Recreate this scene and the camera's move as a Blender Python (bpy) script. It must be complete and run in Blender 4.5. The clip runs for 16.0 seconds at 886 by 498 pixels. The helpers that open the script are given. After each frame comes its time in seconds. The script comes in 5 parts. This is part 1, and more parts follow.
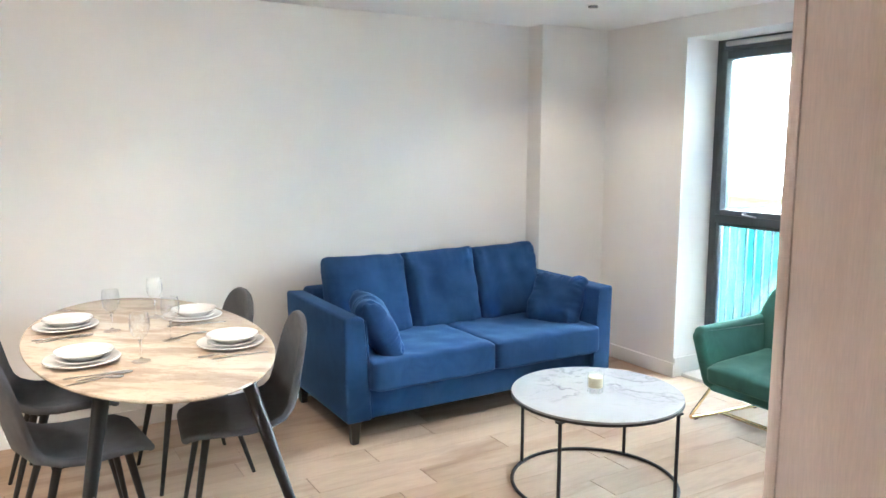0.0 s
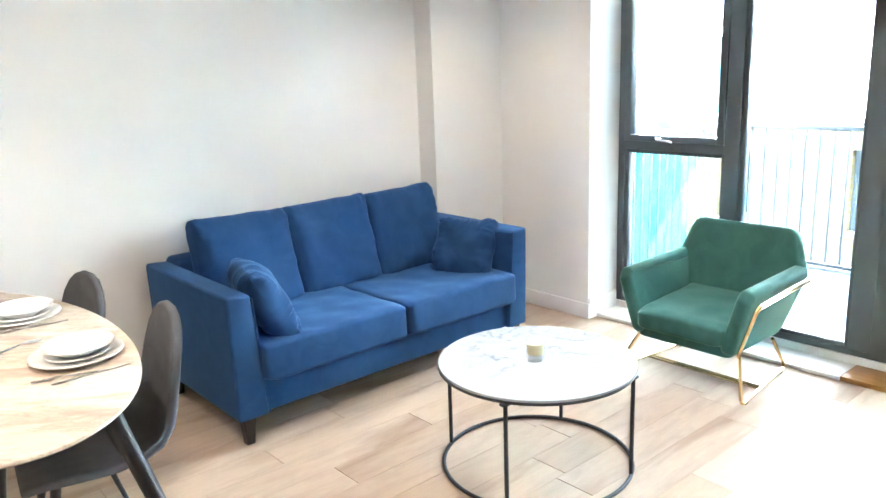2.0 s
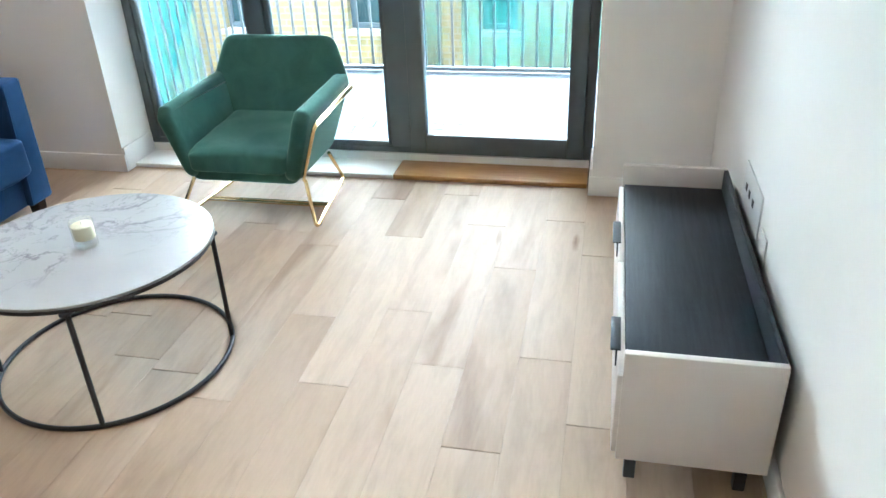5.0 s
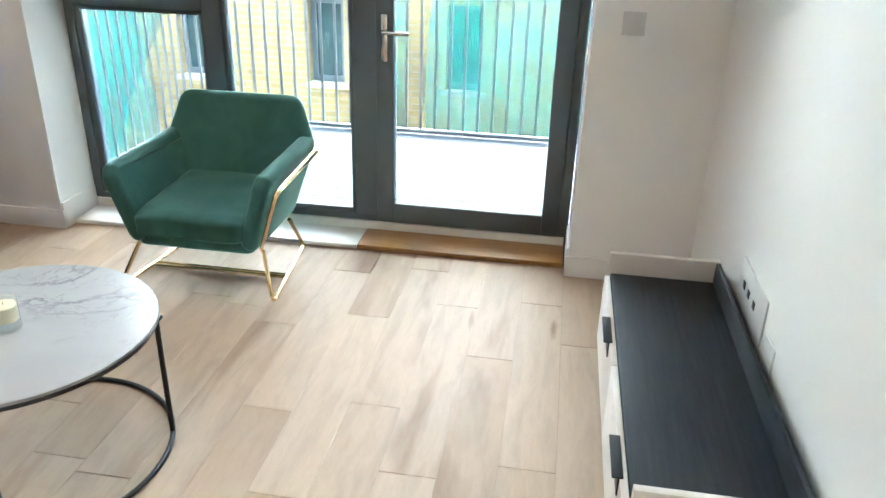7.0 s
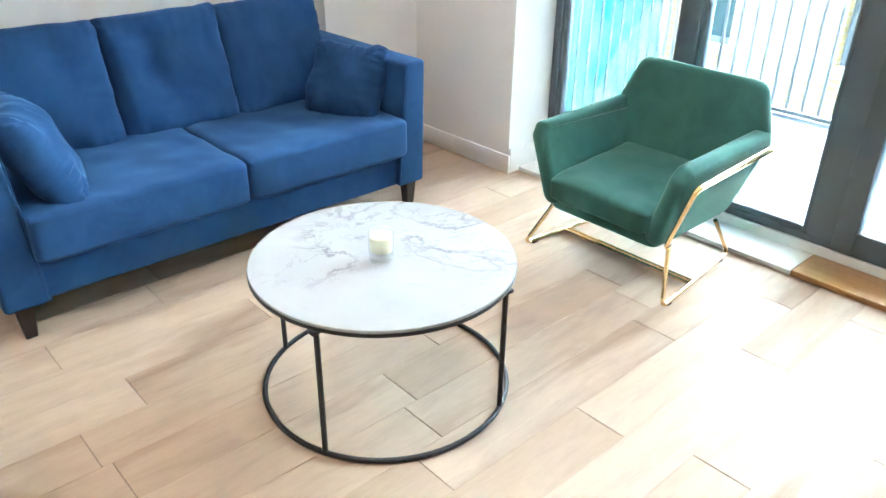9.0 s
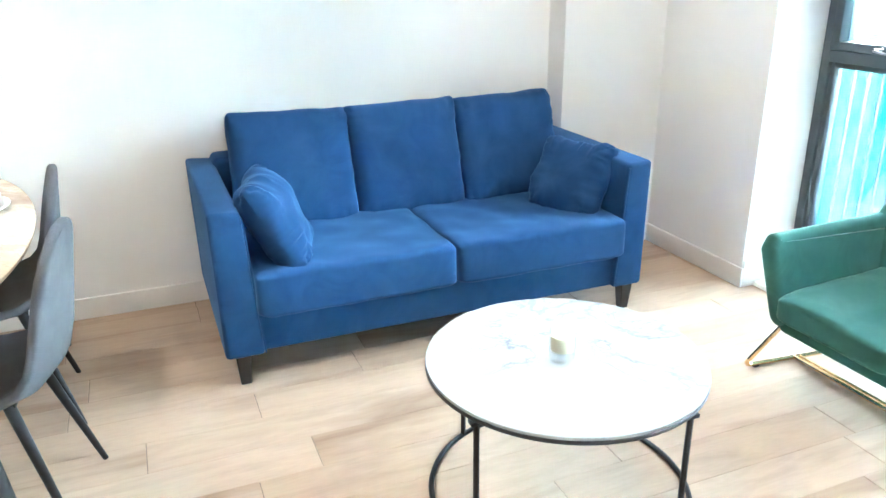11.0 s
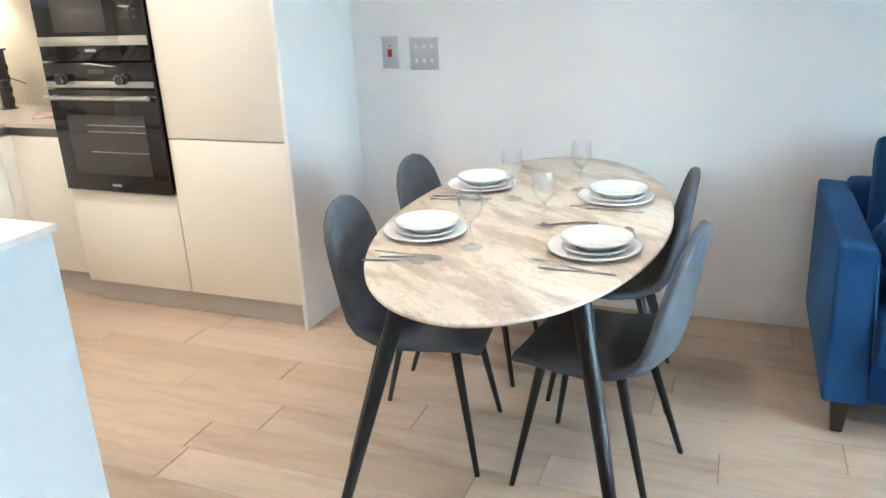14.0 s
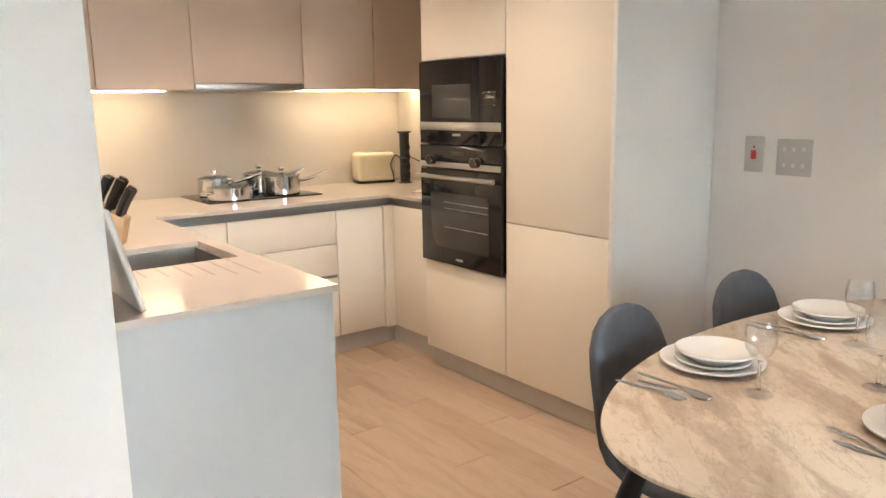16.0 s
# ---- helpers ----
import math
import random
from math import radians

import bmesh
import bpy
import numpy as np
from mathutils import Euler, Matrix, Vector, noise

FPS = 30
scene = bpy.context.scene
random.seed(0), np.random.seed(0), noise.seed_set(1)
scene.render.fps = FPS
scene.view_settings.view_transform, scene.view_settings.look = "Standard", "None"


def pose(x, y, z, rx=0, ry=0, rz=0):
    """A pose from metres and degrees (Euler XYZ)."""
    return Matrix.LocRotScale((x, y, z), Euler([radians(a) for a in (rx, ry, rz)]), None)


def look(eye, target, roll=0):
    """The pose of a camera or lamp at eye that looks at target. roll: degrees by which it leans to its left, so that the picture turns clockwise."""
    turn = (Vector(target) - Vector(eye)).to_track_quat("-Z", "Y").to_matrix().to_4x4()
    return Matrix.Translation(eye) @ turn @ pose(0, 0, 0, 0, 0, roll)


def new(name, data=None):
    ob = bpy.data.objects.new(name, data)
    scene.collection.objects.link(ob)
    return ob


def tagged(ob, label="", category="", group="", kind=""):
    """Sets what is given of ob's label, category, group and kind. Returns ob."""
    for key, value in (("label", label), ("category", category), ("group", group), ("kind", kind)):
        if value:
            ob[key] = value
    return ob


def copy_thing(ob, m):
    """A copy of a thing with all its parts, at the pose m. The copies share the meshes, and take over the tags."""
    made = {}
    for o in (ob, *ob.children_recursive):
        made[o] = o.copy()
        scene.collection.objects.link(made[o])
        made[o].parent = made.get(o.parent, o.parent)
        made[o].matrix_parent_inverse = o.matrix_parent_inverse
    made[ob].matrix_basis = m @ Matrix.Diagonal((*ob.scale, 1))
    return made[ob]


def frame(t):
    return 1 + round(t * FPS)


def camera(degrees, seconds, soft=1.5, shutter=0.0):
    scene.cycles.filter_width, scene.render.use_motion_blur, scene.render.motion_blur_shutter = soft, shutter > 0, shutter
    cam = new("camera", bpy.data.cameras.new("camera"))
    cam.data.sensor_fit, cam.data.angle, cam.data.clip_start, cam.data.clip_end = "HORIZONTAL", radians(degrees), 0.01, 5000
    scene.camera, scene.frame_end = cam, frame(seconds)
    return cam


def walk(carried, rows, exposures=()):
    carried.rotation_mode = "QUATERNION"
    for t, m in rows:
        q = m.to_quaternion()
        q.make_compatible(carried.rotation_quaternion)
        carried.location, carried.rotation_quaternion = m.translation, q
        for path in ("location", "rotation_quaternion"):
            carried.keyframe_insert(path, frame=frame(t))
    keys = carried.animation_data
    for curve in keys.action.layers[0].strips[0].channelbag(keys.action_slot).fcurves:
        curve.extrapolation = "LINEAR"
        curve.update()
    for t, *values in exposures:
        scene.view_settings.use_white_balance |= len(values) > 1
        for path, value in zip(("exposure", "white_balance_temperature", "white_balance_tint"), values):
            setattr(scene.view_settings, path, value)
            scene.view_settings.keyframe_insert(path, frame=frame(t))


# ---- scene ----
cam = camera(60.8, 16.0)
PATH = [
    (0, (0.678, 0.734, 1.521), (1.689, 2.437, 1.243), 0.1),
    (0.5, (0.828, 0.873, 1.529), (1.676, 2.66, 1.233), 0.2),
    (1, (0.913, 1.031, 1.503), (1.7, 2.835, 1.15), -0.2),
    (1.5, (0.901, 1.219, 1.509), (1.896, 2.896, 1.063), -1.4),
    (2, (0.878, 1.346, 1.522), (2.155, 2.813, 1.057), -2.1),
    (2.5, (0.884, 1.38, 1.528), (2.374, 2.625, 1.047), -1.8),
    (3, (0.886, 1.369, 1.541), (2.513, 2.396, 0.994), -1.7),
    (3.5, (0.931, 1.398, 1.521), (2.625, 2.225, 0.854), -1.6),
    (4, (1.013, 1.459, 1.492), (2.715, 2.136, 0.689), -2.2),
    (4.5, (1.103, 1.542, 1.49), (2.803, 2.065, 0.575), -2.6),
    (4.7, (1.116, 1.581, 1.482), (2.818, 2.036, 0.534), -2.7),
    (6.8, (1.324, 1.798, 1.503), (3.124, 1.966, 0.647), 1.1),
    (7, (1.369, 1.769, 1.49), (3.167, 2.038, 0.656), 1.7),
    (7.5, (1.468, 1.764, 1.478), (3.192, 2.34, 0.643), 2.6),
    (8, (1.578, 1.741, 1.452), (3.15, 2.624, 0.586), 2.4),
    (8.5, (1.69, 1.718, 1.443), (3.062, 2.849, 0.528), 2.0),
    (8.7, (1.725, 1.695, 1.447), (3.015, 2.903, 0.51), 1.6),
    (10.8, (1.945, 1.618, 1.429), (2.714, 3.316, 0.704), -0.7),
    (11, (1.941, 1.611, 1.43), (2.638, 3.346, 0.72), -0.7),
    (11.5, (1.934, 1.611, 1.431), (2.409, 3.428, 0.743), -0.9),
    (12, (1.901, 1.623, 1.435), (2.137, 3.488, 0.753), -1.1),
    (12.5, (1.852, 1.623, 1.444), (1.868, 3.503, 0.761), -1.3),
    (13, (1.843, 1.617, 1.44), (1.616, 3.486, 0.765), -1.6),
    (13.5, (1.808, 1.621, 1.439), (1.346, 3.45, 0.775), -1.9),
    (13.8, (1.795, 1.631, 1.442), (1.182, 3.418, 0.785), -2.3),
    (14, (1.79, 1.628, 1.448), (1.082, 3.381, 0.796), -2.5),
    (14.5, (1.825, 1.616, 1.432), (0.872, 3.261, 0.811), -3.0),
    (14.8, (1.853, 1.667, 1.413), (0.748, 3.226, 0.822), -3.4),
    (15, (1.872, 1.72, 1.407), (0.668, 3.216, 0.849), -3.0),
    (15.5, (1.883, 1.9, 1.426), (0.456, 3.226, 0.971), -2.4),
    (16, (1.972, 2.032, 1.397), (0.397, 3.205, 1.021), -1.0),
]
EXPOSURES = [(0.0, 5.75, 5350, 8), (1.0, 5.72, 5400, 8), (1.5, 5.85, 5350, 8), (2.5, 6.25, 5350, 7), (3.5, 6.25, 5300, 8), (4.0, 5.8, 5150, 6), (4.7, 5.35, 5200, 5), (6.8, 5.15, 5550, 6), (7.5, 5.12, 5550, 5), (8.5, 5.6, 5400, 5), (10.8, 6.38, 4950, 1), (11.5, 6.3, 5050, 3), (12.5, 6.08, 5000, 5), (13.5, 5.78, 4700, 2), (14.5, 5.4, 5100, 5), (16.0, 5.0, 5900, 13)]
walk(cam, [(t, look(eye, target, roll)) for t, eye, target, roll in PATH], EXPOSURES)

# ---- world, sun and lamps ----
SKY, SUN, SPOT, STRIP = 0.15, 5.0, 0.62, 0.095
KITCHEN_GAIN, WARM = 2.7, (1.0, 0.75, 0.52)
world = bpy.data.worlds.new("sky")
scene.world = world
world.use_nodes = True
sky = world.node_tree.nodes.new("ShaderNodeTexSky")
sky.sky_type, sky.sun_disc = "NISHITA", False
sky.sun_elevation, sky.sun_rotation = radians(44), radians(256)
sky.air_density, sky.dust_density, sky.ozone_density = 1.0, 2.0, 1.0
world.node_tree.nodes["Background"].inputs[1].default_value = SKY
world.node_tree.links.new(sky.outputs[0], world.node_tree.nodes["Background"].inputs[0])
sun_data = bpy.data.lights.new("sun", "SUN")
sun_data.energy, sun_data.angle, sun_data.color = SUN, radians(3), (1.0, 0.98, 0.95)
sun_lamp = new("sun", sun_data)
sun_lamp.matrix_world = look((-8, -2.0, 8.0), (0, 0, 0))


# ---- materials ----
def shader(name, rough=0.5, metal=0.0):
    m = bpy.data.materials.new(name)
    m.use_nodes = True
    b = m.node_tree.nodes["Principled BSDF"]
    b.inputs["Roughness"].default_value, b.inputs["Metallic"].default_value = rough, metal
    return m, m.node_tree.nodes, m.node_tree.links, b


def coords(n, l, scale=(1, 1, 1), rot=(0, 0, 0)):
    c, mp = n.new("ShaderNodeTexCoord"), n.new("ShaderNodeMapping")
    mp.inputs["Scale"].default_value, mp.inputs["Rotation"].default_value = scale, rot
    l.new(c.outputs["Object"], mp.inputs["Vector"])
    return mp.outputs["Vector"]


def noise_tex(n, l, vec, scale, detail=4, distortion=0.0, rough=0.55):
    t = n.new("ShaderNodeTexNoise")
    t.inputs["Scale"].default_value, t.inputs["Detail"].default_value = scale, detail
    t.inputs["Distortion"].default_value, t.inputs["Roughness"].default_value = distortion, rough
    l.new(vec, t.inputs["Vector"])
    return t.outputs["Fac"]


def ramp(n, l, fac, *stops):
    r = n.new("ShaderNodeValToRGB")
    while len(r.color_ramp.elements) < len(stops):
        r.color_ramp.elements.new(0.5)
    for e, (p, c) in zip(r.color_ramp.elements, stops):
        e.position, e.color = p, (*(c if isinstance(c, tuple) else (c, c, c)), 1)
    l.new(fac, r.inputs["Fac"])
    return r.outputs["Color"]


def mix(n, l, a, b, fac, mode="MIX"):
    m = n.new("ShaderNodeMix")
    m.data_type, m.blend_type = "RGBA", mode
    for sock, v in ((m.inputs[0], fac), (m.inputs[6], a), (m.inputs[7], b)):
        if isinstance(v, (int, float)):
            sock.default_value = v
        elif isinstance(v, tuple):
            sock.default_value = (*v, 1)
        else:
            l.new(v, sock)
    return m.outputs[2]


def bump(n, l, b, height, strength, distance=0.002):
    k = n.new("ShaderNodeBump")
    k.inputs["Strength"].default_value, k.inputs["Distance"].default_value = strength, distance
    l.new(height, k.inputs["Height"])
    l.new(k.outputs["Normal"], b.inputs["Normal"])


def surf(name, c1, c2, rough=0.5, metal=0.0, big=3.0, fine=120.0, relief=0.2, stretch=(1, 1, 1), vary=0.08, dist=0.001):
    """Two colours mixed by a broad noise, with fine relief and uneven gloss."""
    m, n, l, b = shader(name, rough, metal)
    v = coords(n, l, stretch)
    wide, grain = noise_tex(n, l, v, big, 5), noise_tex(n, l, v, fine, 3)
    base = mix(n, l, c1, c2, ramp(n, l, wide, (0.3, 0.0), (0.7, 1.0)))
    grainy = ramp(n, l, grain, (0.25, 1.0 - vary), (0.75, 1.0))
    l.new(mix(n, l, base, grainy, 1.0, "MULTIPLY"), b.inputs["Base Color"])
    rr = n.new("ShaderNodeMapRange")
    rr.inputs["To Min"].default_value, rr.inputs["To Max"].default_value = max(rough - 0.06, 0.02), min(rough + 0.06, 1)
    l.new(wide, rr.inputs["Value"])
    l.new(rr.outputs["Result"], b.inputs["Roughness"])
    if relief:
        bump(n, l, b, grain, relief, dist)
    return m


def velvet(name, dark, light, sheen, tint):
    m, n, l, b = shader(name, 0.85)
    v = coords(n, l)
    patch, nap = noise_tex(n, l, v, 7.0, 6, 1.2, 0.65), noise_tex(n, l, v, 700.0, 2)
    l.new(mix(n, l, dark, light, ramp(n, l, patch, (0.2, 0.0), (0.8, 1.0))), b.inputs["Base Color"])
    b.inputs["Sheen Weight"].default_value, b.inputs["Sheen Roughness"].default_value = sheen, 0.35
    b.inputs["Sheen Tint"].default_value = (*tint, 1)
    b.inputs["Specular IOR Level"].default_value = 0.15
    bump(n, l, b, nap, 0.25, 0.0008)
    return m


def oak_planks(name, tones, rough, along=(0.5, 7, 7)):
    m, n, l, b = shader(name, rough)
    info = n.new("ShaderNodeObjectInfo")
    c, add = n.new("ShaderNodeTexCoord"), n.new("ShaderNodeVectorMath")
    sc = n.new("ShaderNodeVectorMath")
    sc.operation = "SCALE"
    sc.inputs[0].default_value = (31.0, 17.0, 5.0)
    l.new(info.outputs["Random"], sc.inputs["Scale"])
    l.new(c.outputs["Object"], add.inputs[0])
    l.new(sc.outputs[0], add.inputs[1])
    mp = n.new("ShaderNodeMapping")
    mp.inputs["Scale"].default_value = along
    l.new(add.outputs[0], mp.inputs["Vector"])
    v = mp.outputs["Vector"]
    grain, streak = noise_tex(n, l, v, 5.0, 8, 0.6, 0.62), noise_tex(n, l, v, 34.0, 4, 0.2)
    blotch = noise_tex(n, l, v, 1.1, 4, 0.8)
    tone = ramp(n, l, info.outputs["Random"], (0.0, tones[0]), (0.5, tones[1]), (1.0, tones[2]))
    col = mix(n, l, tone, ramp(n, l, grain, (0.3, 0.77), (0.55, 1.0), (0.75, 0.93)), 0.7, "MULTIPLY")
    col = mix(n, l, col, ramp(n, l, streak, (0.35, 0.92), (0.6, 1.0)), 0.5, "MULTIPLY")
    col = mix(n, l, col, ramp(n, l, blotch, (0.28, (0.50, 0.41, 0.35)), (0.45, (1, 1, 1))), 0.68, "MULTIPLY")
    vo = n.new("ShaderNodeTexVoronoi")
    vo.inputs["Scale"].default_value = 1.25
    l.new(v, vo.inputs["Vector"])
    wob = n.new("ShaderNodeMath")
    wob.operation = "MULTIPLY_ADD"
    wob.inputs[1].default_value, wob.inputs[2].default_value = 0.16, -0.08
    l.new(grain, wob.inputs[0])
    kd = n.new("ShaderNodeMath")
    l.new(vo.outputs["Distance"], kd.inputs[0])
    l.new(wob.outputs[0], kd.inputs[1])
    col = mix(n, l, col, ramp(n, l, kd.outputs[0], (0.0, (0.34, 0.27, 0.22)), (0.03, (0.62, 0.55, 0.49)), (0.075, (1, 1, 1))), 0.8, "MULTIPLY")
    b.inputs["Specular IOR Level"].default_value = 0.22
    l.new(col, b.inputs["Base Color"])
    rr = n.new("ShaderNodeMapRange")
    rr.inputs["To Min"].default_value, rr.inputs["To Max"].default_value = rough - 0.08, rough + 0.12
    l.new(grain, rr.inputs["Value"])
    l.new(rr.outputs["Result"], b.inputs["Roughness"])
    bump(n, l, b, streak, 0.25, 0.0008)
    return m


def marble(name, ground, cloud, vein, scale, rot, width, rough, strength):
    m, n, l, b = shader(name, rough)
    v = coords(n, l, (1, 1, 1), (0, 0, rot))
    clouds = noise_tex(n, l, v, scale * 0.9, 5, 0.8)
    warp = noise_tex(n, l, v, scale, 10, 0.35, 0.6)
    thin = noise_tex(n, l, v, scale * 2.3, 8, 0.4, 0.6)
    mask = noise_tex(n, l, v, scale * 0.55, 3)
    line = ramp(n, l, warp, (0.5 - width, 0.0), (0.5, 1.0), (0.5 + width, 0.0))
    line2 = ramp(n, l, thin, (0.5 - width * 0.5, 0.0), (0.5, 0.7), (0.5 + width * 0.5, 0.0))
    where = ramp(n, l, mask, (0.44, 0.0), (0.62, 1.0))
    both = mix(n, l, mix(n, l, line, line2, 1.0, "LIGHTEN"), where, 1.0, "MULTIPLY")
    base = mix(n, l, ground, cloud, ramp(n, l, clouds, (0.4, 0.0), (0.75, 1.0)))
    k = n.new("ShaderNodeMath")
    k.operation = "MULTIPLY"
    k.inputs[1].default_value = strength
    l.new(both, k.inputs[0])
    l.new(mix(n, l, base, vein, k.outputs[0]), b.inputs["Base Color"])
    b.inputs["Specular IOR Level"].default_value = 0.15
    return m


def streaky_marble(name, ground, cloud, vein, rot, rough):
    """Long slanting clouds and veins, as in a laminate print of beige marble."""
    m, n, l, b = shader(name, rough)
    turned, long = coords(n, l, (1, 1, 1), (0, 0, rot)), n.new("ShaderNodeMapping")
    long.inputs["Scale"].default_value = (3.0, 1.0, 1.0)
    l.new(turned, long.inputs["Vector"])
    v = long.outputs["Vector"]
    a = noise_tex(n, l, v, 2.6, 7, 0.3, 0.55)
    c = noise_tex(n, l, v, 3.0, 9, 0.25, 0.62)
    e = noise_tex(n, l, v, 5.5, 10, 0.5, 0.62)
    d = noise_tex(n, l, v, 60.0, 3)
    b.inputs["Specular IOR Level"].default_value = 0.4
    col = mix(n, l, ground, cloud, ramp(n, l, a, (0.42, 0.0), (0.68, 0.9)))
    col = mix(n, l, col, vein, ramp(n, l, c, (0.48, 0.0), (0.55, 0.45), (0.62, 0.62), (0.74, 0.92)))
    col = mix(n, l, col, vein, ramp(n, l, e, (0.485, 0.0), (0.5, 0.45), (0.515, 0.0)))
    col = mix(n, l, col, ramp(n, l, d, (0.3, 0.93), (0.7, 1.0)), 1.0, "MULTIPLY")
    l.new(col, b.inputs["Base Color"])
    return m


def stock_brick(name, c1, c2, mortar):
    """Brick courses on a far wall that faces along x."""
    m, n, l, b = shader(name, 0.9)
    c, sep, com = n.new("ShaderNodeTexCoord"), n.new("ShaderNodeSeparateXYZ"), n.new("ShaderNodeCombineXYZ")
    l.new(c.outputs["Object"], sep.inputs[0])
    l.new(sep.outputs[1], com.inputs[0])
    l.new(sep.outputs[2], com.inputs[1])
    t = n.new("ShaderNodeTexBrick")
    l.new(com.outputs[0], t.inputs["Vector"])
    for k, q in (("Scale", 1.0), ("Mortar Size", 0.008), ("Brick Width", 0.225), ("Row Height", 0.075)):
        t.inputs[k].default_value = q
    for k, q in (("Color1", c1), ("Color2", c2), ("Mortar", mortar)):
        t.inputs[k].default_value = (*q, 1)
    stain = noise_tex(n, l, com.outputs[0], 1.4, 5)
    l.new(mix(n, l, t.outputs["Color"], ramp(n, l, stain, (0.3, 0.75), (0.65, 1.0)), 1.0, "MULTIPLY"), b.inputs["Base Color"])
    bump(n, l, b, t.outputs["Fac"], 0.3, 0.004)
    return m


def window_glass(name):
    m, n, l, b = shader(name)
    n.remove(b)
    tr, gl, mx, fr = (n.new("ShaderNodeBsdfTransparent"), n.new("ShaderNodeBsdfGlossy"), n.new("ShaderNodeMixShader"), n.new("ShaderNodeFresnel"))
    tr.inputs["Color"].default_value = (0.93, 0.97, 0.96, 1)
    gl.inputs["Roughness"].default_value = 0.01
    fr.inputs["IOR"].default_value = 1.45
    l.new(fr.outputs[0], mx.inputs[0])
    l.new(tr.outputs[0], mx.inputs[1])
    l.new(gl.outputs[0], mx.inputs[2])
    l.new(mx.outputs[0], n["Material Output"].inputs["Surface"])
    return m


def table_glass(name):
    m, n, l, b = shader(name)
    n.remove(b)
    tr, gl, mx, lw, pw = (n.new("ShaderNodeBsdfTransparent"), n.new("ShaderNodeBsdfGlossy"), n.new("ShaderNodeMixShader"), n.new("ShaderNodeLayerWeight"), n.new("ShaderNodeMapRange"))
    tr.inputs["Color"].default_value = (0.993, 0.995, 0.995, 1)
    gl.inputs["Roughness"].default_value = 0.02
    lw.inputs["Blend"].default_value = 0.26
    pw.inputs["To Min"].default_value, pw.inputs["To Max"].default_value = 0.09, 0.62
    pw.inputs["From Min"].default_value = 0.2
    l.new(lw.outputs["Facing"], pw.inputs["Value"])
    l.new(pw.outputs["Result"], mx.inputs[0])
    l.new(tr.outputs[0], mx.inputs[1])
    l.new(gl.outputs[0], mx.inputs[2])
    l.new(mx.outputs[0], n["Material Output"].inputs["Surface"])
    return m


def glow(name, colour, strength):
    m, n, l, b = shader(name)
    b.inputs["Base Color"].default_value = (0.8, 0.8, 0.8, 1)
    b.inputs["Emission Color"].default_value = (*colour, 1)
    b.inputs["Emission Strength"].default_value = strength
    return m


def clear_glass(name):
    m, n, l, b = shader(name, 0.0)
    b.inputs["Base Color"].default_value = (0.97, 0.98, 0.98, 1)
    b.inputs["Transmission Weight"].default_value, b.inputs["IOR"].default_value = 1.0, 1.45
    return m


def net_cloth(name, c1, c2, solid):
    m, n, l, b = shader(name, 0.8)
    v = coords(n, l)
    folds = noise_tex(n, l, v, 2.2, 5, 1.0)
    l.new(mix(n, l, c1, c2, folds), b.inputs["Base Color"])
    b.inputs["Alpha"].default_value = solid
    return m


PAINT = surf("wall_paint", (0.86, 0.85, 0.83), (0.83, 0.82, 0.80), 0.62, big=1.3, fine=260, relief=0.08, vary=0.02)
CEIL = surf("ceiling_paint", (0.87, 0.87, 0.86), (0.84, 0.84, 0.83), 0.8, big=1.0, fine=200, relief=0.05, vary=0.02)
TRIM = surf("satin_trim_paint", (0.82, 0.81, 0.79), (0.78, 0.77, 0.75), 0.4, big=2, fine=90, relief=0.05, vary=0.03)
OAK = oak_planks("oak_floor", ((0.425, 0.314, 0.220), (0.500, 0.388, 0.290), (0.460, 0.348, 0.253)), 0.54, (0.55, 3.2, 3.2))
GAP = surf("floor_gap", (0.27, 0.205, 0.155), (0.21, 0.16, 0.12), 0.9, relief=0)
SILL_OAK = surf("varnished_oak_board", (0.48, 0.25, 0.075), (0.38, 0.18, 0.05), 0.34, big=6, fine=40, stretch=(12, 1, 6), vary=0.25, relief=0.1)
DOOR_WOOD = surf("limed_wood_lining", (0.72, 0.54, 0.44), (0.66, 0.48, 0.39), 0.5, big=5, fine=60, stretch=(10, 10, 0.7), vary=0.12, relief=0.15)
DARK_FRAME = surf("anthracite_aluminium", (0.108, 0.132, 0.148), (0.096, 0.118, 0.133), 0.38, 0.0, big=4, fine=300, relief=0.05, vary=0.05)
BLUE = velvet("blue_velvet", (0.016, 0.050, 0.146), (0.026, 0.074, 0.196), 0.45, (0.23, 0.45, 0.84))
GREEN = velvet("green_velvet", (0.043, 0.124, 0.107), (0.068, 0.175, 0.154), 0.5, (0.6, 0.85, 0.75))
GREY_CLOTH = surf("grey_woven_fabric", (0.135, 0.145, 0.165), (0.108, 0.117, 0.136), 0.92, big=14, fine=650, relief=0.5, vary=0.35, dist=0.0015)
WENGE = surf("dark_stained_wood", (0.030, 0.021, 0.017), (0.020, 0.014, 0.011), 0.4, big=12, fine=70, stretch=(5, 5, 0.6), vary=0.3)
BLACK_METAL = surf("black_powder_coat", (0.022, 0.023, 0.026), (0.016, 0.017, 0.019), 0.42, 0.2, big=9, fine=400, relief=0.15)
GOLD = surf("polished_brass", (0.88, 0.66, 0.34), (0.80, 0.58, 0.28), 0.16, 1.0, big=9, fine=200, relief=0.02, vary=0.05)
CHROME = surf("polished_steel", (0.72, 0.72, 0.72), (0.64, 0.64, 0.65), 0.12, 1.0, big=9, fine=200, relief=0.02, vary=0.05)
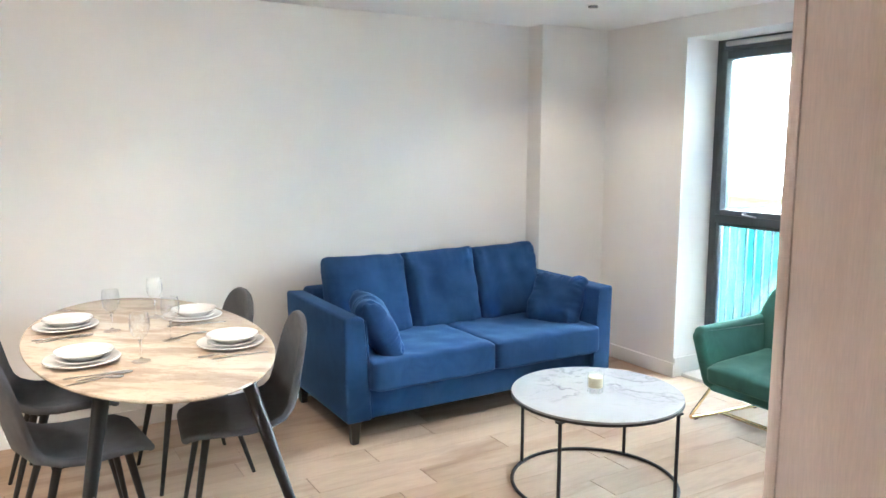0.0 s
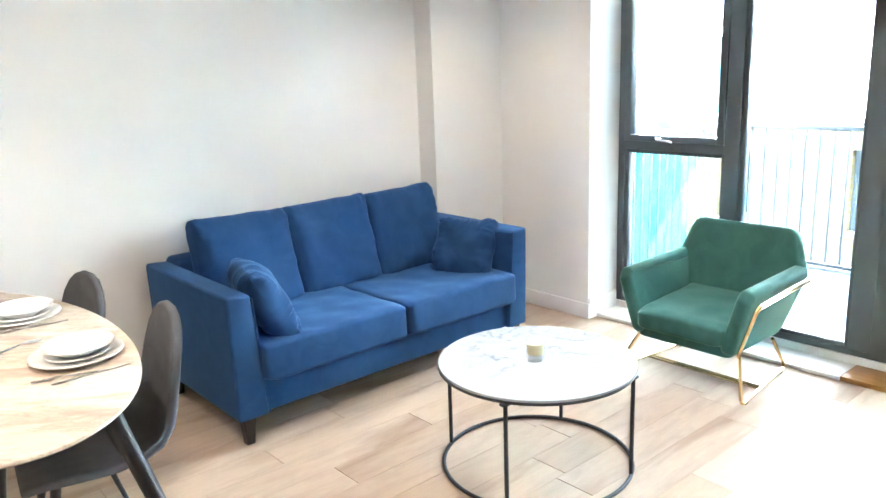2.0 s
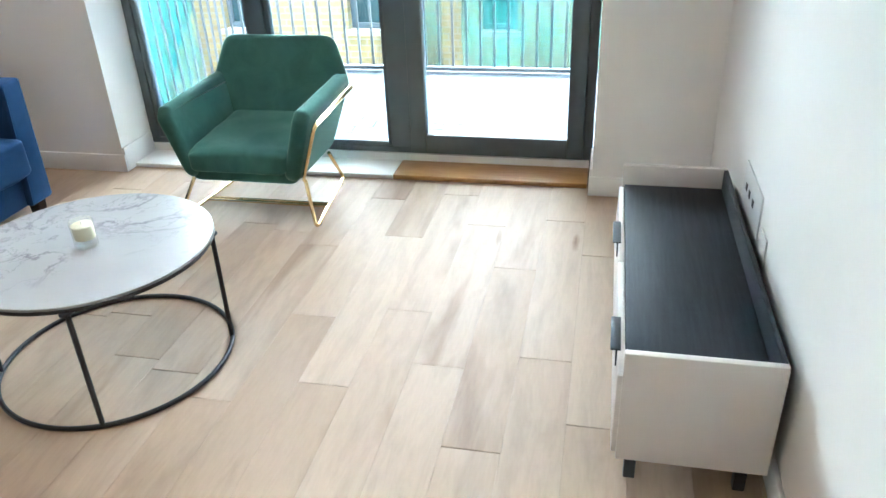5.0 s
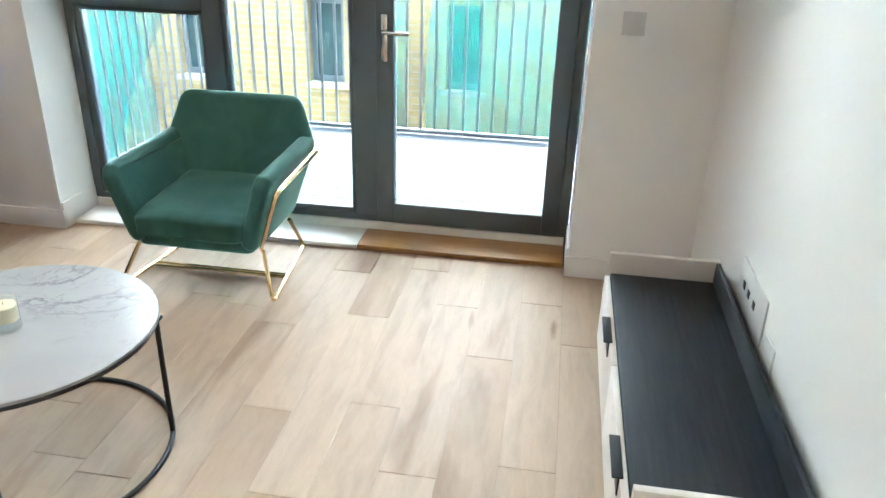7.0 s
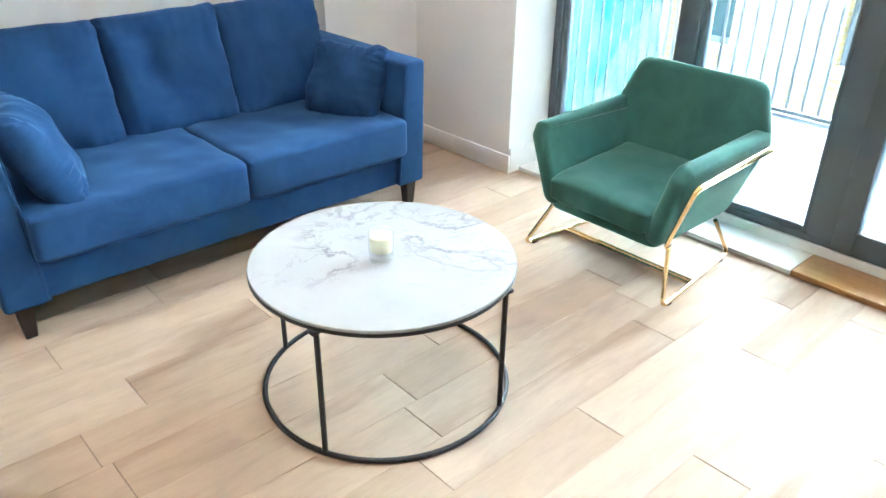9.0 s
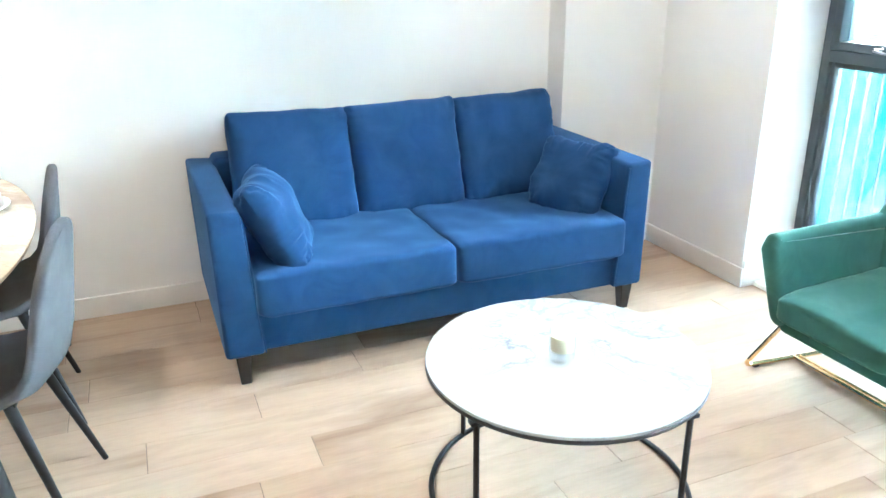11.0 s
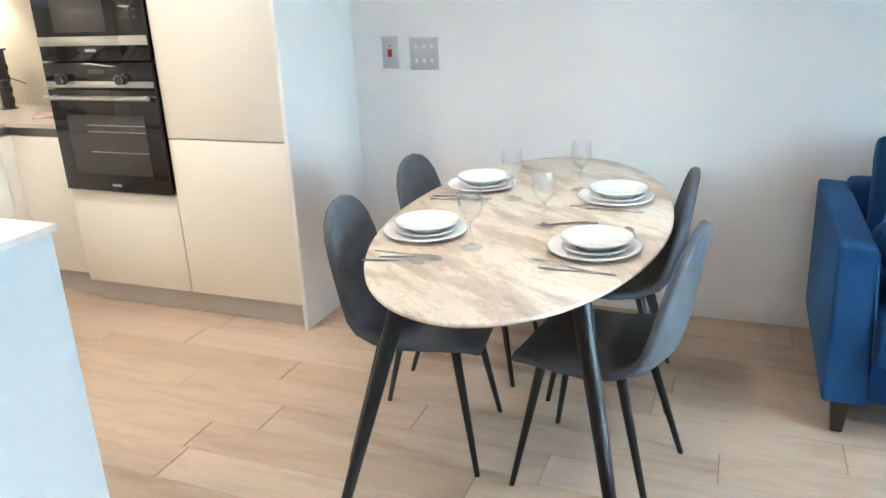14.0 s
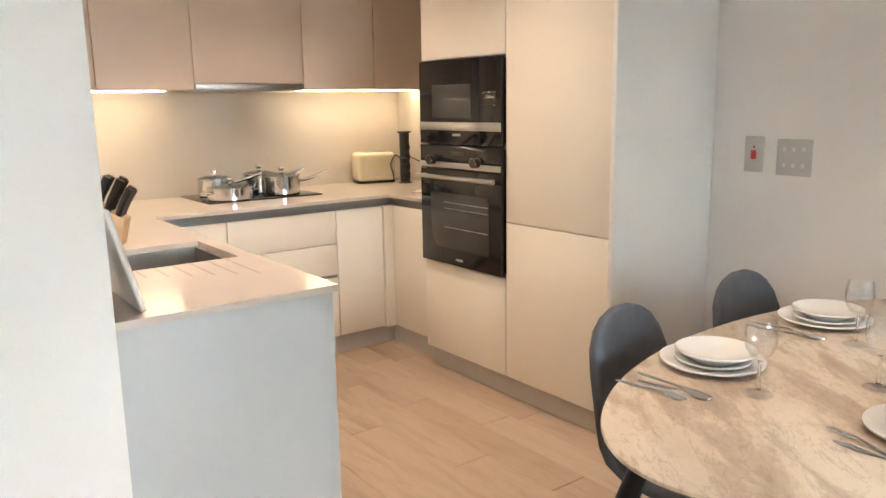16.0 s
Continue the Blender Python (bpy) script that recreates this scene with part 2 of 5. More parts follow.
FLATWARE = surf("satin_flatware", (0.80, 0.78, 0.75), (0.74, 0.72, 0.69), 0.17, 1.0, big=9, fine=200, relief=0.02, vary=0.05)
BRUSHED = surf("brushed_steel", (0.55, 0.55, 0.55), (0.47, 0.47, 0.48), 0.3, 1.0, big=5, fine=90, stretch=(1, 14, 14), relief=0.06, vary=0.15)
SINK_STEEL = surf("sink_steel", (0.60, 0.57, 0.54), (0.52, 0.49, 0.47), 0.3, 1.0, big=5, fine=120, relief=0.06, vary=0.12)
WHITE_MARBLE = marble("white_marble", (0.375, 0.375, 0.382), (0.335, 0.34, 0.355), (0.085, 0.092, 0.115), 3.4, 0.6, 0.022, 0.25, 0.95)
BEIGE_MARBLE = streaky_marble("beige_marble", (0.76, 0.67, 0.54), (0.68, 0.57, 0.44), (0.40, 0.295, 0.22), -0.855, 0.12)
CHINA = surf("white_china", (0.80, 0.80, 0.78), (0.78, 0.78, 0.77), 0.1, big=5, fine=60, relief=0.0, vary=0.01)
CREAM = surf("cream_cabinet_front", (0.80, 0.752, 0.66), (0.78, 0.728, 0.635), 0.42, big=1.5, fine=300, relief=0.04, vary=0.02)
TAUPE = surf("taupe_cabinet_front", (0.68, 0.56, 0.46), (0.65, 0.53, 0.435), 0.45, big=1.5, fine=300, relief=0.05, vary=0.03)
PLINTH = surf("plinth_laminate", (0.54, 0.505, 0.46), (0.50, 0.47, 0.425), 0.45, big=3, fine=200, relief=0.05, vary=0.04)
QUARTZ = surf("pale_quartz", (0.67, 0.60, 0.55), (0.63, 0.565, 0.515), 0.16, big=8, fine=420, relief=0.0, vary=0.06)
# finger channel metal; on unit bodies it paints the shade in the front gaps
CHANNEL_GAP_SHADE = surf("grey_channel_and_gap_shade", (0.30, 0.30, 0.30), (0.26, 0.26, 0.26), 0.35, 0.6, big=5, fine=200, relief=0.04)
PEN_PANEL = surf("white_panel", (0.53, 0.545, 0.555), (0.51, 0.525, 0.535), 0.45, big=1.2, fine=260, relief=0.04, vary=0.02)
SPLASH = surf("cream_glass_splashback", (0.52, 0.475, 0.415), (0.50, 0.455, 0.395), 0.08, big=0.8, fine=40, relief=0.0, vary=0.01)
OVEN_BLACK = surf("black_oven_glass", (0.010, 0.010, 0.011), (0.008, 0.008, 0.009), 0.06, big=4, fine=90, relief=0.0, vary=0.02)
OVEN_DIM = surf("smoked_oven_window", (0.055, 0.052, 0.048), (0.045, 0.043, 0.040), 0.08, big=3, fine=80, relief=0.0, vary=0.05)
BLACK_PLASTIC = surf("black_plastic", (0.018, 0.018, 0.019), (0.013, 0.013, 0.014), 0.35, big=9, fine=500, relief=0.1)
TOASTER_PAINT = surf("cream_enamel", (0.72, 0.66, 0.48), (0.68, 0.62, 0.45), 0.22, big=6, fine=150, relief=0.02, vary=0.02)
TV_TOP = surf("charcoal_wood_laminate", (0.034, 0.038, 0.045), (0.024, 0.027, 0.033), 0.5, big=5, fine=55, stretch=(1.0, 16, 4), relief=0.25, vary=0.35)
TV_WHITE = surf("off_white_laminate", (0.70, 0.655, 0.615), (0.67, 0.625, 0.585), 0.45, big=3, fine=220, relief=0.05, vary=0.03)
PLASTIC = surf("white_plastic", (0.76, 0.76, 0.75), (0.73, 0.73, 0.72), 0.35, big=8, fine=150, relief=0.02, vary=0.02)
PLATE_STEEL = surf("satin_steel_plate", (0.60, 0.60, 0.59), (0.55, 0.55, 0.545), 0.40, 0.3, big=9, fine=160, relief=0.04)
RED = surf("red_rocker", (0.55, 0.02, 0.02), (0.45, 0.015, 0.015), 0.35, relief=0)
WAX = surf("cream_wax", (0.80, 0.74, 0.50), (0.76, 0.70, 0.46), 0.5, big=20, fine=200, relief=0.1, vary=0.04)
KNIFE_WOOD = surf("pale_beech", (0.58, 0.42, 0.25), (0.50, 0.35, 0.20), 0.5, big=9, fine=60, stretch=(6, 6, 1), vary=0.15)
# darker quartz tone: the shade inside the drain grooves, as colour
GROOVE_SHADE = surf("quartz_groove_shade", (0.52, 0.475, 0.44), (0.48, 0.44, 0.40), 0.25, relief=0)
PAPER = surf("printed_leaflet", (0.60, 0.50, 0.48), (0.35, 0.16, 0.18), 0.35, big=14, fine=80, relief=0.0)
PANE = window_glass("window_glass")
GLASS = table_glass("clear_glass")
SOLID_GLASS = clear_glass("solid_glass")
LED = glow("warm_led", (1.0, 0.76, 0.42), 1.3)
BULB = glow("downlight_bulb", (1.0, 0.78, 0.52), 1.5)
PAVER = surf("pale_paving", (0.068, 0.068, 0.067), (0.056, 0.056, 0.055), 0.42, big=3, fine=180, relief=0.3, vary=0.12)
RAILING = surf("grey_railing_paint", (0.15, 0.155, 0.155), (0.12, 0.125, 0.125), 0.5, 0.2, relief=0.05)
PALE_BRICK = surf("pale_brick", (0.80, 0.77, 0.72), (0.73, 0.70, 0.65), 0.85, big=1.4, fine=30, stretch=(1, 1, 3), relief=0.3, vary=0.2)
BOARD = stock_brick("yellow_stock_brick", (0.31, 0.228, 0.092), (0.235, 0.172, 0.070), (0.27, 0.235, 0.165))
BOARD_GREY = surf("weathered_sheathing", (0.42, 0.38, 0.28), (0.30, 0.28, 0.22), 0.85, big=1.9, fine=20, relief=0.2, vary=0.2)
NET = net_cloth("teal_debris_net", (0.008, 0.20, 0.165), (0.03, 0.32, 0.265), 0.5)
EARTH = surf("site_ground", (0.33, 0.29, 0.22), (0.24, 0.21, 0.17), 0.95, big=0.6, fine=9, relief=0.4, vary=0.2)
FAR_GLASS = surf("far_window_pane", (0.040, 0.075, 0.075), (0.030, 0.055, 0.060), 0.1, relief=0)

TV_TOP.node_tree.nodes["Principled BSDF"].inputs["Specular IOR Level"].default_value = 0.2
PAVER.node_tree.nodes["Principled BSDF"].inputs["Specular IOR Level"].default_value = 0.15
FAR_GLASS.node_tree.nodes["Principled BSDF"].inputs["Specular IOR Level"].default_value = 0.12


# ---- mesh helpers ----
def box(bm, x0, x1, y0, y1, z0, z1, bev=0.0, seg=2):
    made = bmesh.ops.create_cube(bm, size=1, matrix=Matrix.LocRotScale(((x0 + x1) / 2, (y0 + y1) / 2, (z0 + z1) / 2), None, (abs(x1 - x0), abs(y1 - y0), abs(z1 - z0))))
    if bev:
        edges = list({e for v in made["verts"] for e in v.link_edges})
        bmesh.ops.bevel(bm, geom=edges, offset=bev, segments=seg, profile=0.5, affect="EDGES")
    return bm


def boxed(*sizes, bev=0.0, seg=2):
    bm = bmesh.new()
    for b in sizes:
        box(bm, *b, bev=bev, seg=seg)
    return bm


def part(name, bm, material, parent=None, label="", smooth=True):
    me = bpy.data.meshes.new(name)
    bmesh.ops.recalc_face_normals(bm, faces=bm.faces)
    bm.to_mesh(me)
    bm.free()
    me.materials.append(material)
    for p in me.polygons:
        p.use_smooth = smooth
    if smooth:
        me.set_sharp_from_angle(angle=radians(42))
    ob = new(name, me)
    if parent is not None:
        ob.parent = parent
    if label:
        tagged(ob, label)
    return ob


def thing(name, m, label, category, group=""):
    ob = new(name)
    ob.empty_display_size = 0.1
    ob.matrix_basis = m
    return tagged(ob, label, category, group)


def struct(name, bm, material, label="", category="", smooth=False):
    return tagged(part(name, bm, material, None, "", smooth), label, category, "", "structure")


def lathe(bm, profile, steps=32, centre=(0, 0, 0)):
    """Turns a line of (radius, height) round the upright axis."""
    rings = []
    for r, z in profile:
        if r < 1e-5:
            rings.append([bm.verts.new((centre[0], centre[1], centre[2] + z))])
        else:
            rings.append([bm.verts.new((centre[0] + r * math.cos(2 * math.pi * i / steps), centre[1] + r * math.sin(2 * math.pi * i / steps), centre[2] + z)) for i in range(steps)])
    for a, b in zip(rings, rings[1:]):
        for i in range(steps):
            j = (i + 1) % steps
            q = [a[i % len(a)], a[j % len(a)], b[j % len(b)], b[i % len(b)]]
            u = []
            for w in q:
                if w not in u:
                    u.append(w)
            if len(u) > 2:
                bm.faces.new(u)
    return bm


def tube(bm, points, r0, r1=None, sides=10, closed=False):
    """A round bar along a line of points, tapering from r0 to r1."""
    pts = [Vector(p) for p in points]
    r1 = r0 if r1 is None else r1
    n, rings, side = len(pts), [], None
    for i, p in enumerate(pts):
        if closed:
            d = (pts[(i + 1) % n] - pts[i - 1]).normalized()
        else:
            d = (pts[min(i + 1, n - 1)] - pts[max(i - 1, 0)]).normalized()
        if side is None:
            side = d.cross(Vector((0, 0, 1)) if abs(d.z) < 0.9 else Vector((1, 0, 0))).normalized()
        side = (side - d * side.dot(d)).normalized()
        up, r = d.cross(side), r0 + (r1 - r0) * i / max(n - 1, 1)
        rings.append([bm.verts.new(p + (side * math.cos(a) + up * math.sin(a)) * r) for a in [2 * math.pi * k / sides for k in range(sides)]])
    for i in range(n if closed else n - 1):
        a, b = rings[i], rings[(i + 1) % n]
        for k in range(sides):
            bm.faces.new((a[k], a[(k + 1) % sides], b[(k + 1) % sides], b[k]))
    if not closed:
        bm.faces.new(rings[0][::-1])
        bm.faces.new(rings[-1])
    return bm


def rounded(points, r=0.03, steps=5):
    """A line of points with its inner corners rounded."""
    pts = [Vector(p) for p in points]
    out = [pts[0]]
    for a, b, c in zip(pts, pts[1:], pts[2:]):
        k = min(r, (a - b).length * 0.45, (c - b).length * 0.45)
        p, q = b + (a - b).normalized() * k, b + (c - b).normalized() * k
        for i in range(steps + 1):
            t = i / steps
            out.append(p * (1 - t) ** 2 + b * 2 * t * (1 - t) + q * t ** 2)
    return out + [pts[-1]]


def prism(bm, outline, depth, m=Matrix(), bev=0.0, seg=2):
    """An outline in the plane of x and z, drawn out along y by depth, then moved by m."""
    a = [bm.verts.new(m @ Vector((x, 0, z))) for x, z in outline]
    b = [bm.verts.new(m @ Vector((x, depth, z))) for x, z in outline]
    n = len(a)
    faces = [bm.faces.new(a), bm.faces.new(b[::-1])] + [bm.faces.new((a[i], b[i], b[(i + 1) % n], a[(i + 1) % n])) for i in range(n)]
    if bev:
        bmesh.ops.bevel(bm, geom=list({e for f in faces for e in f.edges}), offset=bev, segments=seg, profile=0.5, affect="EDGES")
    return bm


def puff(w, d, h, square=6.0, crown=0.5, n=26, wrinkle=0.004, seed=0, pinch=0.0, edge=0.0, soft=14.0, gather=0.0):
    """A stuffed cushion lying flat, w by d by h, centred on its middle; square: how boxy; edge: half-height of its border."""
    bm = bmesh.new()
    top, bot = {}, {}
    for i in range(n + 1):
        for j in range(n + 1):
            u = math.sin((i / n - 0.5) * math.pi)
            v = math.sin((j / n - 0.5) * math.pi)
            f = max((1 - abs(u) ** square) * (1 - abs(v) ** square), 0.0) ** crown
            g = max(abs(u), abs(v), 1e-6) / max((abs(u) ** soft + abs(v) ** soft) ** (1 / soft), 1e-6)
            u, v = u * g, v * g
            x = u * w / 2 * (1 - pinch * (1 - abs(v) ** 2)) + noise.noise(Vector((seed, v * 2.4, 7.0))) * wrinkle * 0.9 * abs(u)
            y = v * d / 2 * (1 - pinch * (1 - abs(u) ** 2)) + noise.noise(Vector((u * 2.4, seed, 3.0))) * wrinkle * 0.9 * abs(v)
            k = noise.noise(Vector((x * 9 + seed, y * 9, seed * 1.7))) * wrinkle * 2 + noise.noise(Vector((x * 30, y * 5 + seed, 3))) * wrinkle * (abs(u) ** 4 + abs(v) ** 4)
            k += gather * (noise.noise(Vector((v * 13, u * 1.5, seed + 5.0))) * abs(u) ** 3 + noise.noise(Vector((u * 13, v * 1.5, seed + 9.0))) * abs(v) ** 3)
            z = edge + (h / 2 - edge) * f
            top[i, j] = bm.verts.new((x, y, z + k * (f > 0)))
            bot[i, j] = bm.verts.new((x, y, -z + k * 0.5 * (f > 0)))
    for i in range(n):
        for j in range(n):
            bm.faces.new((top[i, j], top[i + 1, j], top[i + 1, j + 1], top[i, j + 1]))
            bm.faces.new((bot[i, j], bot[i, j + 1], bot[i + 1, j + 1], bot[i + 1, j]))
    ring = [(i, 0) for i in range(n)] + [(n, j) for j in range(n)] + [(i, n) for i in range(n, 0, -1)] + [(0, j) for j in range(n, 0, -1)]
    for a, b in zip(ring, ring[1:] + ring[:1]):
        bm.faces.new((top[a], bot[a], bot[b], top[b]))
    bmesh.ops.remove_doubles(bm, verts=bm.verts, dist=0.0004)
    return bm


def moved(bm, m):
    bmesh.ops.transform(bm, matrix=m, verts=bm.verts)
    return bm


# ---- the room ----
XW, YN, YS, ZC = 4.425, 4.95, 1.155, 2.295      # window wall, sofa wall, bench wall, ceiling
XK, YK, XL = -2.43, 2.437, 0.125                 # kitchen wall, peninsula wall, end of that wall
OY0, OY1, OZ = 1.668, 4.09, 2.167                # window opening
XJ = 1.324                                      # doorway side of the passage
XF = 4.705                                      # face of the window frame

struct("wall_north", boxed((XK - 0.2, XW + 0.4, YN, YN + 0.2, 0, ZC)), PAINT, "matt off-white painted wall behind the sofa", "wall")
struct("pillar", boxed((3.853, XW, 4.80, YN, 0, ZC)), PAINT, "off-white boxed pillar in the corner beside the window", "pillar")
struct("wall_east", boxed((XW, XW + 0.36, OY1, YN, 0, ZC), (XW, XW + 0.36, YS - 0.2, OY0, 0, ZC), (XW, XW + 0.36, OY0, OY1, OZ, ZC)), PAINT, "off-white wall with a wide full-height window opening", "wall")
struct("wall_south", boxed((XJ, XW, YS - 0.14, YS, 0, ZC)), PAINT, "off-white wall behind the low media bench", "wall")
struct("wall_hall_east", boxed((XJ, XJ + 0.14, -1.2, YS - 0.14, 0, ZC)), PAINT, "off-white wall of the entrance passage", "wall")
struct("wall_hall_west", boxed((XK - 0.2, XL, -1.2, YK, 0, ZC)), PAINT, "off-white wall end beside the kitchen peninsula", "wall")
struct("wall_hall_south", boxed((XL, XJ, -1.4, -1.2, 0, ZC)), PAINT, "off-white end wall of the passage", "wall")
struct("wall_west", boxed((XK - 0.2, XK, YK, YN, 0, ZC)), PAINT, "off-white kitchen wall", "wall")
struct("ceiling", boxed((XK - 0.2, XW + 0.36, -1.4, YN + 0.2, ZC, ZC + 0.2)), CEIL, "flat white painted ceiling", "ceiling")


def skirting(name, x0, x1, y0, y1, h=0.095):
    bm = boxed((x0, x1, y0, y1, 0, h), bev=0.004, seg=2)
    return struct(name, bm, TRIM, "white painted square-edged skirting board", "baseboard", True)


T = 0.014
skirting("baseboard", 0.04, 3.853 - T, YN - T, YN)
skirting("baseboard", 3.853 - T, 3.853, 4.80 - T, YN)
skirting("baseboard", 3.853, XW - T, 4.80 - T, 4.80)
skirting("baseboard", XW - T, XW, OY1 - T, 4.80)
skirting("baseboard", XW, XF - 0.01, OY1 - T, OY1, 0.13)
skirting("baseboard", XW - T, XW, YS + T, OY0 + T)
skirting("baseboard", XW, XF - 0.01, OY0, OY0 + T, 0.13)
skirting("baseboard", XJ + 0.055, XW, YS, YS + T)

# timber lining of the doorway into the room
lining = thing("door_frame", pose(XJ, YS, 0), "limed timber door lining with a stop", "door frame")
part("jamb", boxed((-0.025, 0.0, -0.155, 0.004, 0, 2.1), bev=0.003), DOOR_WOOD, lining)
part("door_stop", boxed((-0.040, -0.0252, -0.155, -0.062, 0, 2.1), bev=0.003), DOOR_WOOD, lining)
part("architrave", boxed((-0.025, 0.045, 0.0042, 0.018, 0, 2.12), bev=0.004), DOOR_WOOD, lining)
lining["kind"] = "structure"


# ---- window and balcony door ----
def frame_ring(x0, x1, y0, y1, z0, z1, w, wt=None, wb=None, bev=0.004):
    wt, wb = wt or w, wb or w
    return boxed((x0, x1, y0, y0 + w, z0, z1), (x0, x1, y1 - w, y1, z0, z1), (x0, x1, y0 + w, y1 - w, z1 - wt, z1), (x0, x1, y0 + w, y1 - w, z0, z0 + wb), bev=bev)


win = thing("window_1", pose(0, 0, 0), "dark grey aluminium window wall with tilt pane and fixed pane", "window")
win["kind"] = "structure"
Y0, Y1, Y2, Y3 = OY0 + 0.008, 2.615, 3.36, OY1
B0 = 0.06
part("window_frame", frame_ring(XF, XF + 0.09, Y0, Y3, B0, OZ, 0.045, 0.07, 0.03), DARK_FRAME, win, smooth=True)
part("mullion", boxed((XF - 0.004, XF + 0.085, Y2 - 0.04, Y2 + 0.045, B0 + 0.03, OZ - 0.07), bev=0.004), DARK_FRAME, win)
part("mullion", boxed((XF - 0.004, XF + 0.085, Y1 - 0.02, Y1 + 0.085, B0 + 0.03, OZ - 0.07), bev=0.004), DARK_FRAME, win)
part("transom", boxed((XF - 0.004, XF + 0.085, Y2 + 0.045, Y3 - 0.045, 1.015, 1.065), bev=0.004), DARK_FRAME, win)
upper = part("tilt_sash", frame_ring(XF - 0.012, XF + 0.07, Y2 + 0.046, Y3 - 0.046, 1.066, OZ - 0.071, 0.042, 0.05, 0.035), DARK_FRAME, win)
part("pane", boxed((XF + 0.03, XF + 0.042, Y2 + 0.088, Y3 - 0.088, 1.10, OZ - 0.12)), PANE, upper, smooth=False)
part("bead", frame_ring(XF + 0.012, XF + 0.06, Y2 + 0.046, Y3 - 0.046, B0 + 0.031, 1.014, 0.022), DARK_FRAME, win)
low = part("pane", boxed((XF + 0.03, XF + 0.042, Y2 + 0.066, Y3 - 0.066, B0 + 0.052, 0.995)), PANE, win, smooth=False)
part("bead", frame_ring(XF + 0.012, XF + 0.06, Y1 + 0.086, Y2 - 0.041, B0 + 0.031, OZ - 0.071, 0.022), DARK_FRAME, win)
part("pane", boxed((XF + 0.03, XF + 0.042, Y1 + 0.106, Y2 - 0.06, B0 + 0.052, OZ - 0.09)), PANE, win, smooth=False)
vent = part("trickle_vent", boxed((XF - 0.03, XF, Y2 + 0.15, Y3 - 0.08, OZ - 0.045, OZ - 0.015), bev=0.008), PLATE_STEEL, win, "pale trickle vent bar")
hb = boxed((XF - 0.032, XF - 0.012, Y2 + 0.42, Y2 + 0.46, 1.075, 1.095), bev=0.004)
tube(hb, rounded([(XF - 0.03, Y2 + 0.44, 1.085), (XF - 0.055, Y2 + 0.44, 1.085), (XF - 0.055, Y2 + 0.33, 1.072)], 0.012), 0.007)
part("window_handle", hb, CHROME, upper, "small chrome sash handle")

door = thing("door_1", pose(0, 0, 0), "glazed dark grey aluminium balcony door, closed", "door")
door["kind"] = "structure"
part("door_leaf", frame_ring(XF - 0.014, XF + 0.06, Y0 + 0.046, Y1 - 0.021, B0 + 0.012, OZ - 0.072, 0.08, 0.08, 0.092), DARK_FRAME, door)
part("pane", boxed((XF + 0.02, XF + 0.032, Y0 + 0.122, Y1 - 0.098, B0 + 0.10, OZ - 0.15)), PANE, door, smooth=False)
hd = boxed((XF - 0.026, XF - 0.014, Y1 - 0.078, Y1 - 0.046, 0.84, 1.045), bev=0.005)
plate = part("handle_plate", hd, CHROME, door, "brushed steel lever plate")
part("lever", tube(bmesh.new(), rounded([(XF - 0.024, Y1 - 0.062, 0.972), (XF - 0.065, Y1 - 0.062, 0.972), (XF - 0.065, Y1 - 0.18, 0.968)], 0.016), 0.0095, sides=12), CHROME, plate)
for ob in (*win.children_recursive, *door.children_recursive):
    if ob.name.startswith("pane"):
        ob.visible_shadow = False

struct("threshold_board", boxed((XW + 0.068, XF - 0.012, Y0 + T, 2.645, 0.0, 0.024), bev=0.003), SILL_OAK, "varnished orange oak board at the foot of the balcony door", "threshold", True)
struct("window_board", boxed((XW + 0.066, XF - 0.012, 2.647, OY1 - T, 0.0, 0.022), bev=0.003), TRIM, "white painted board under the window", "window board", True)
struct("threshold_trim", boxed((XF - 0.0118, XF + 0.1, Y0 + T, OY1 - T, 0.0, B0)), TRIM, "white trim strip under the window frame", "trim")


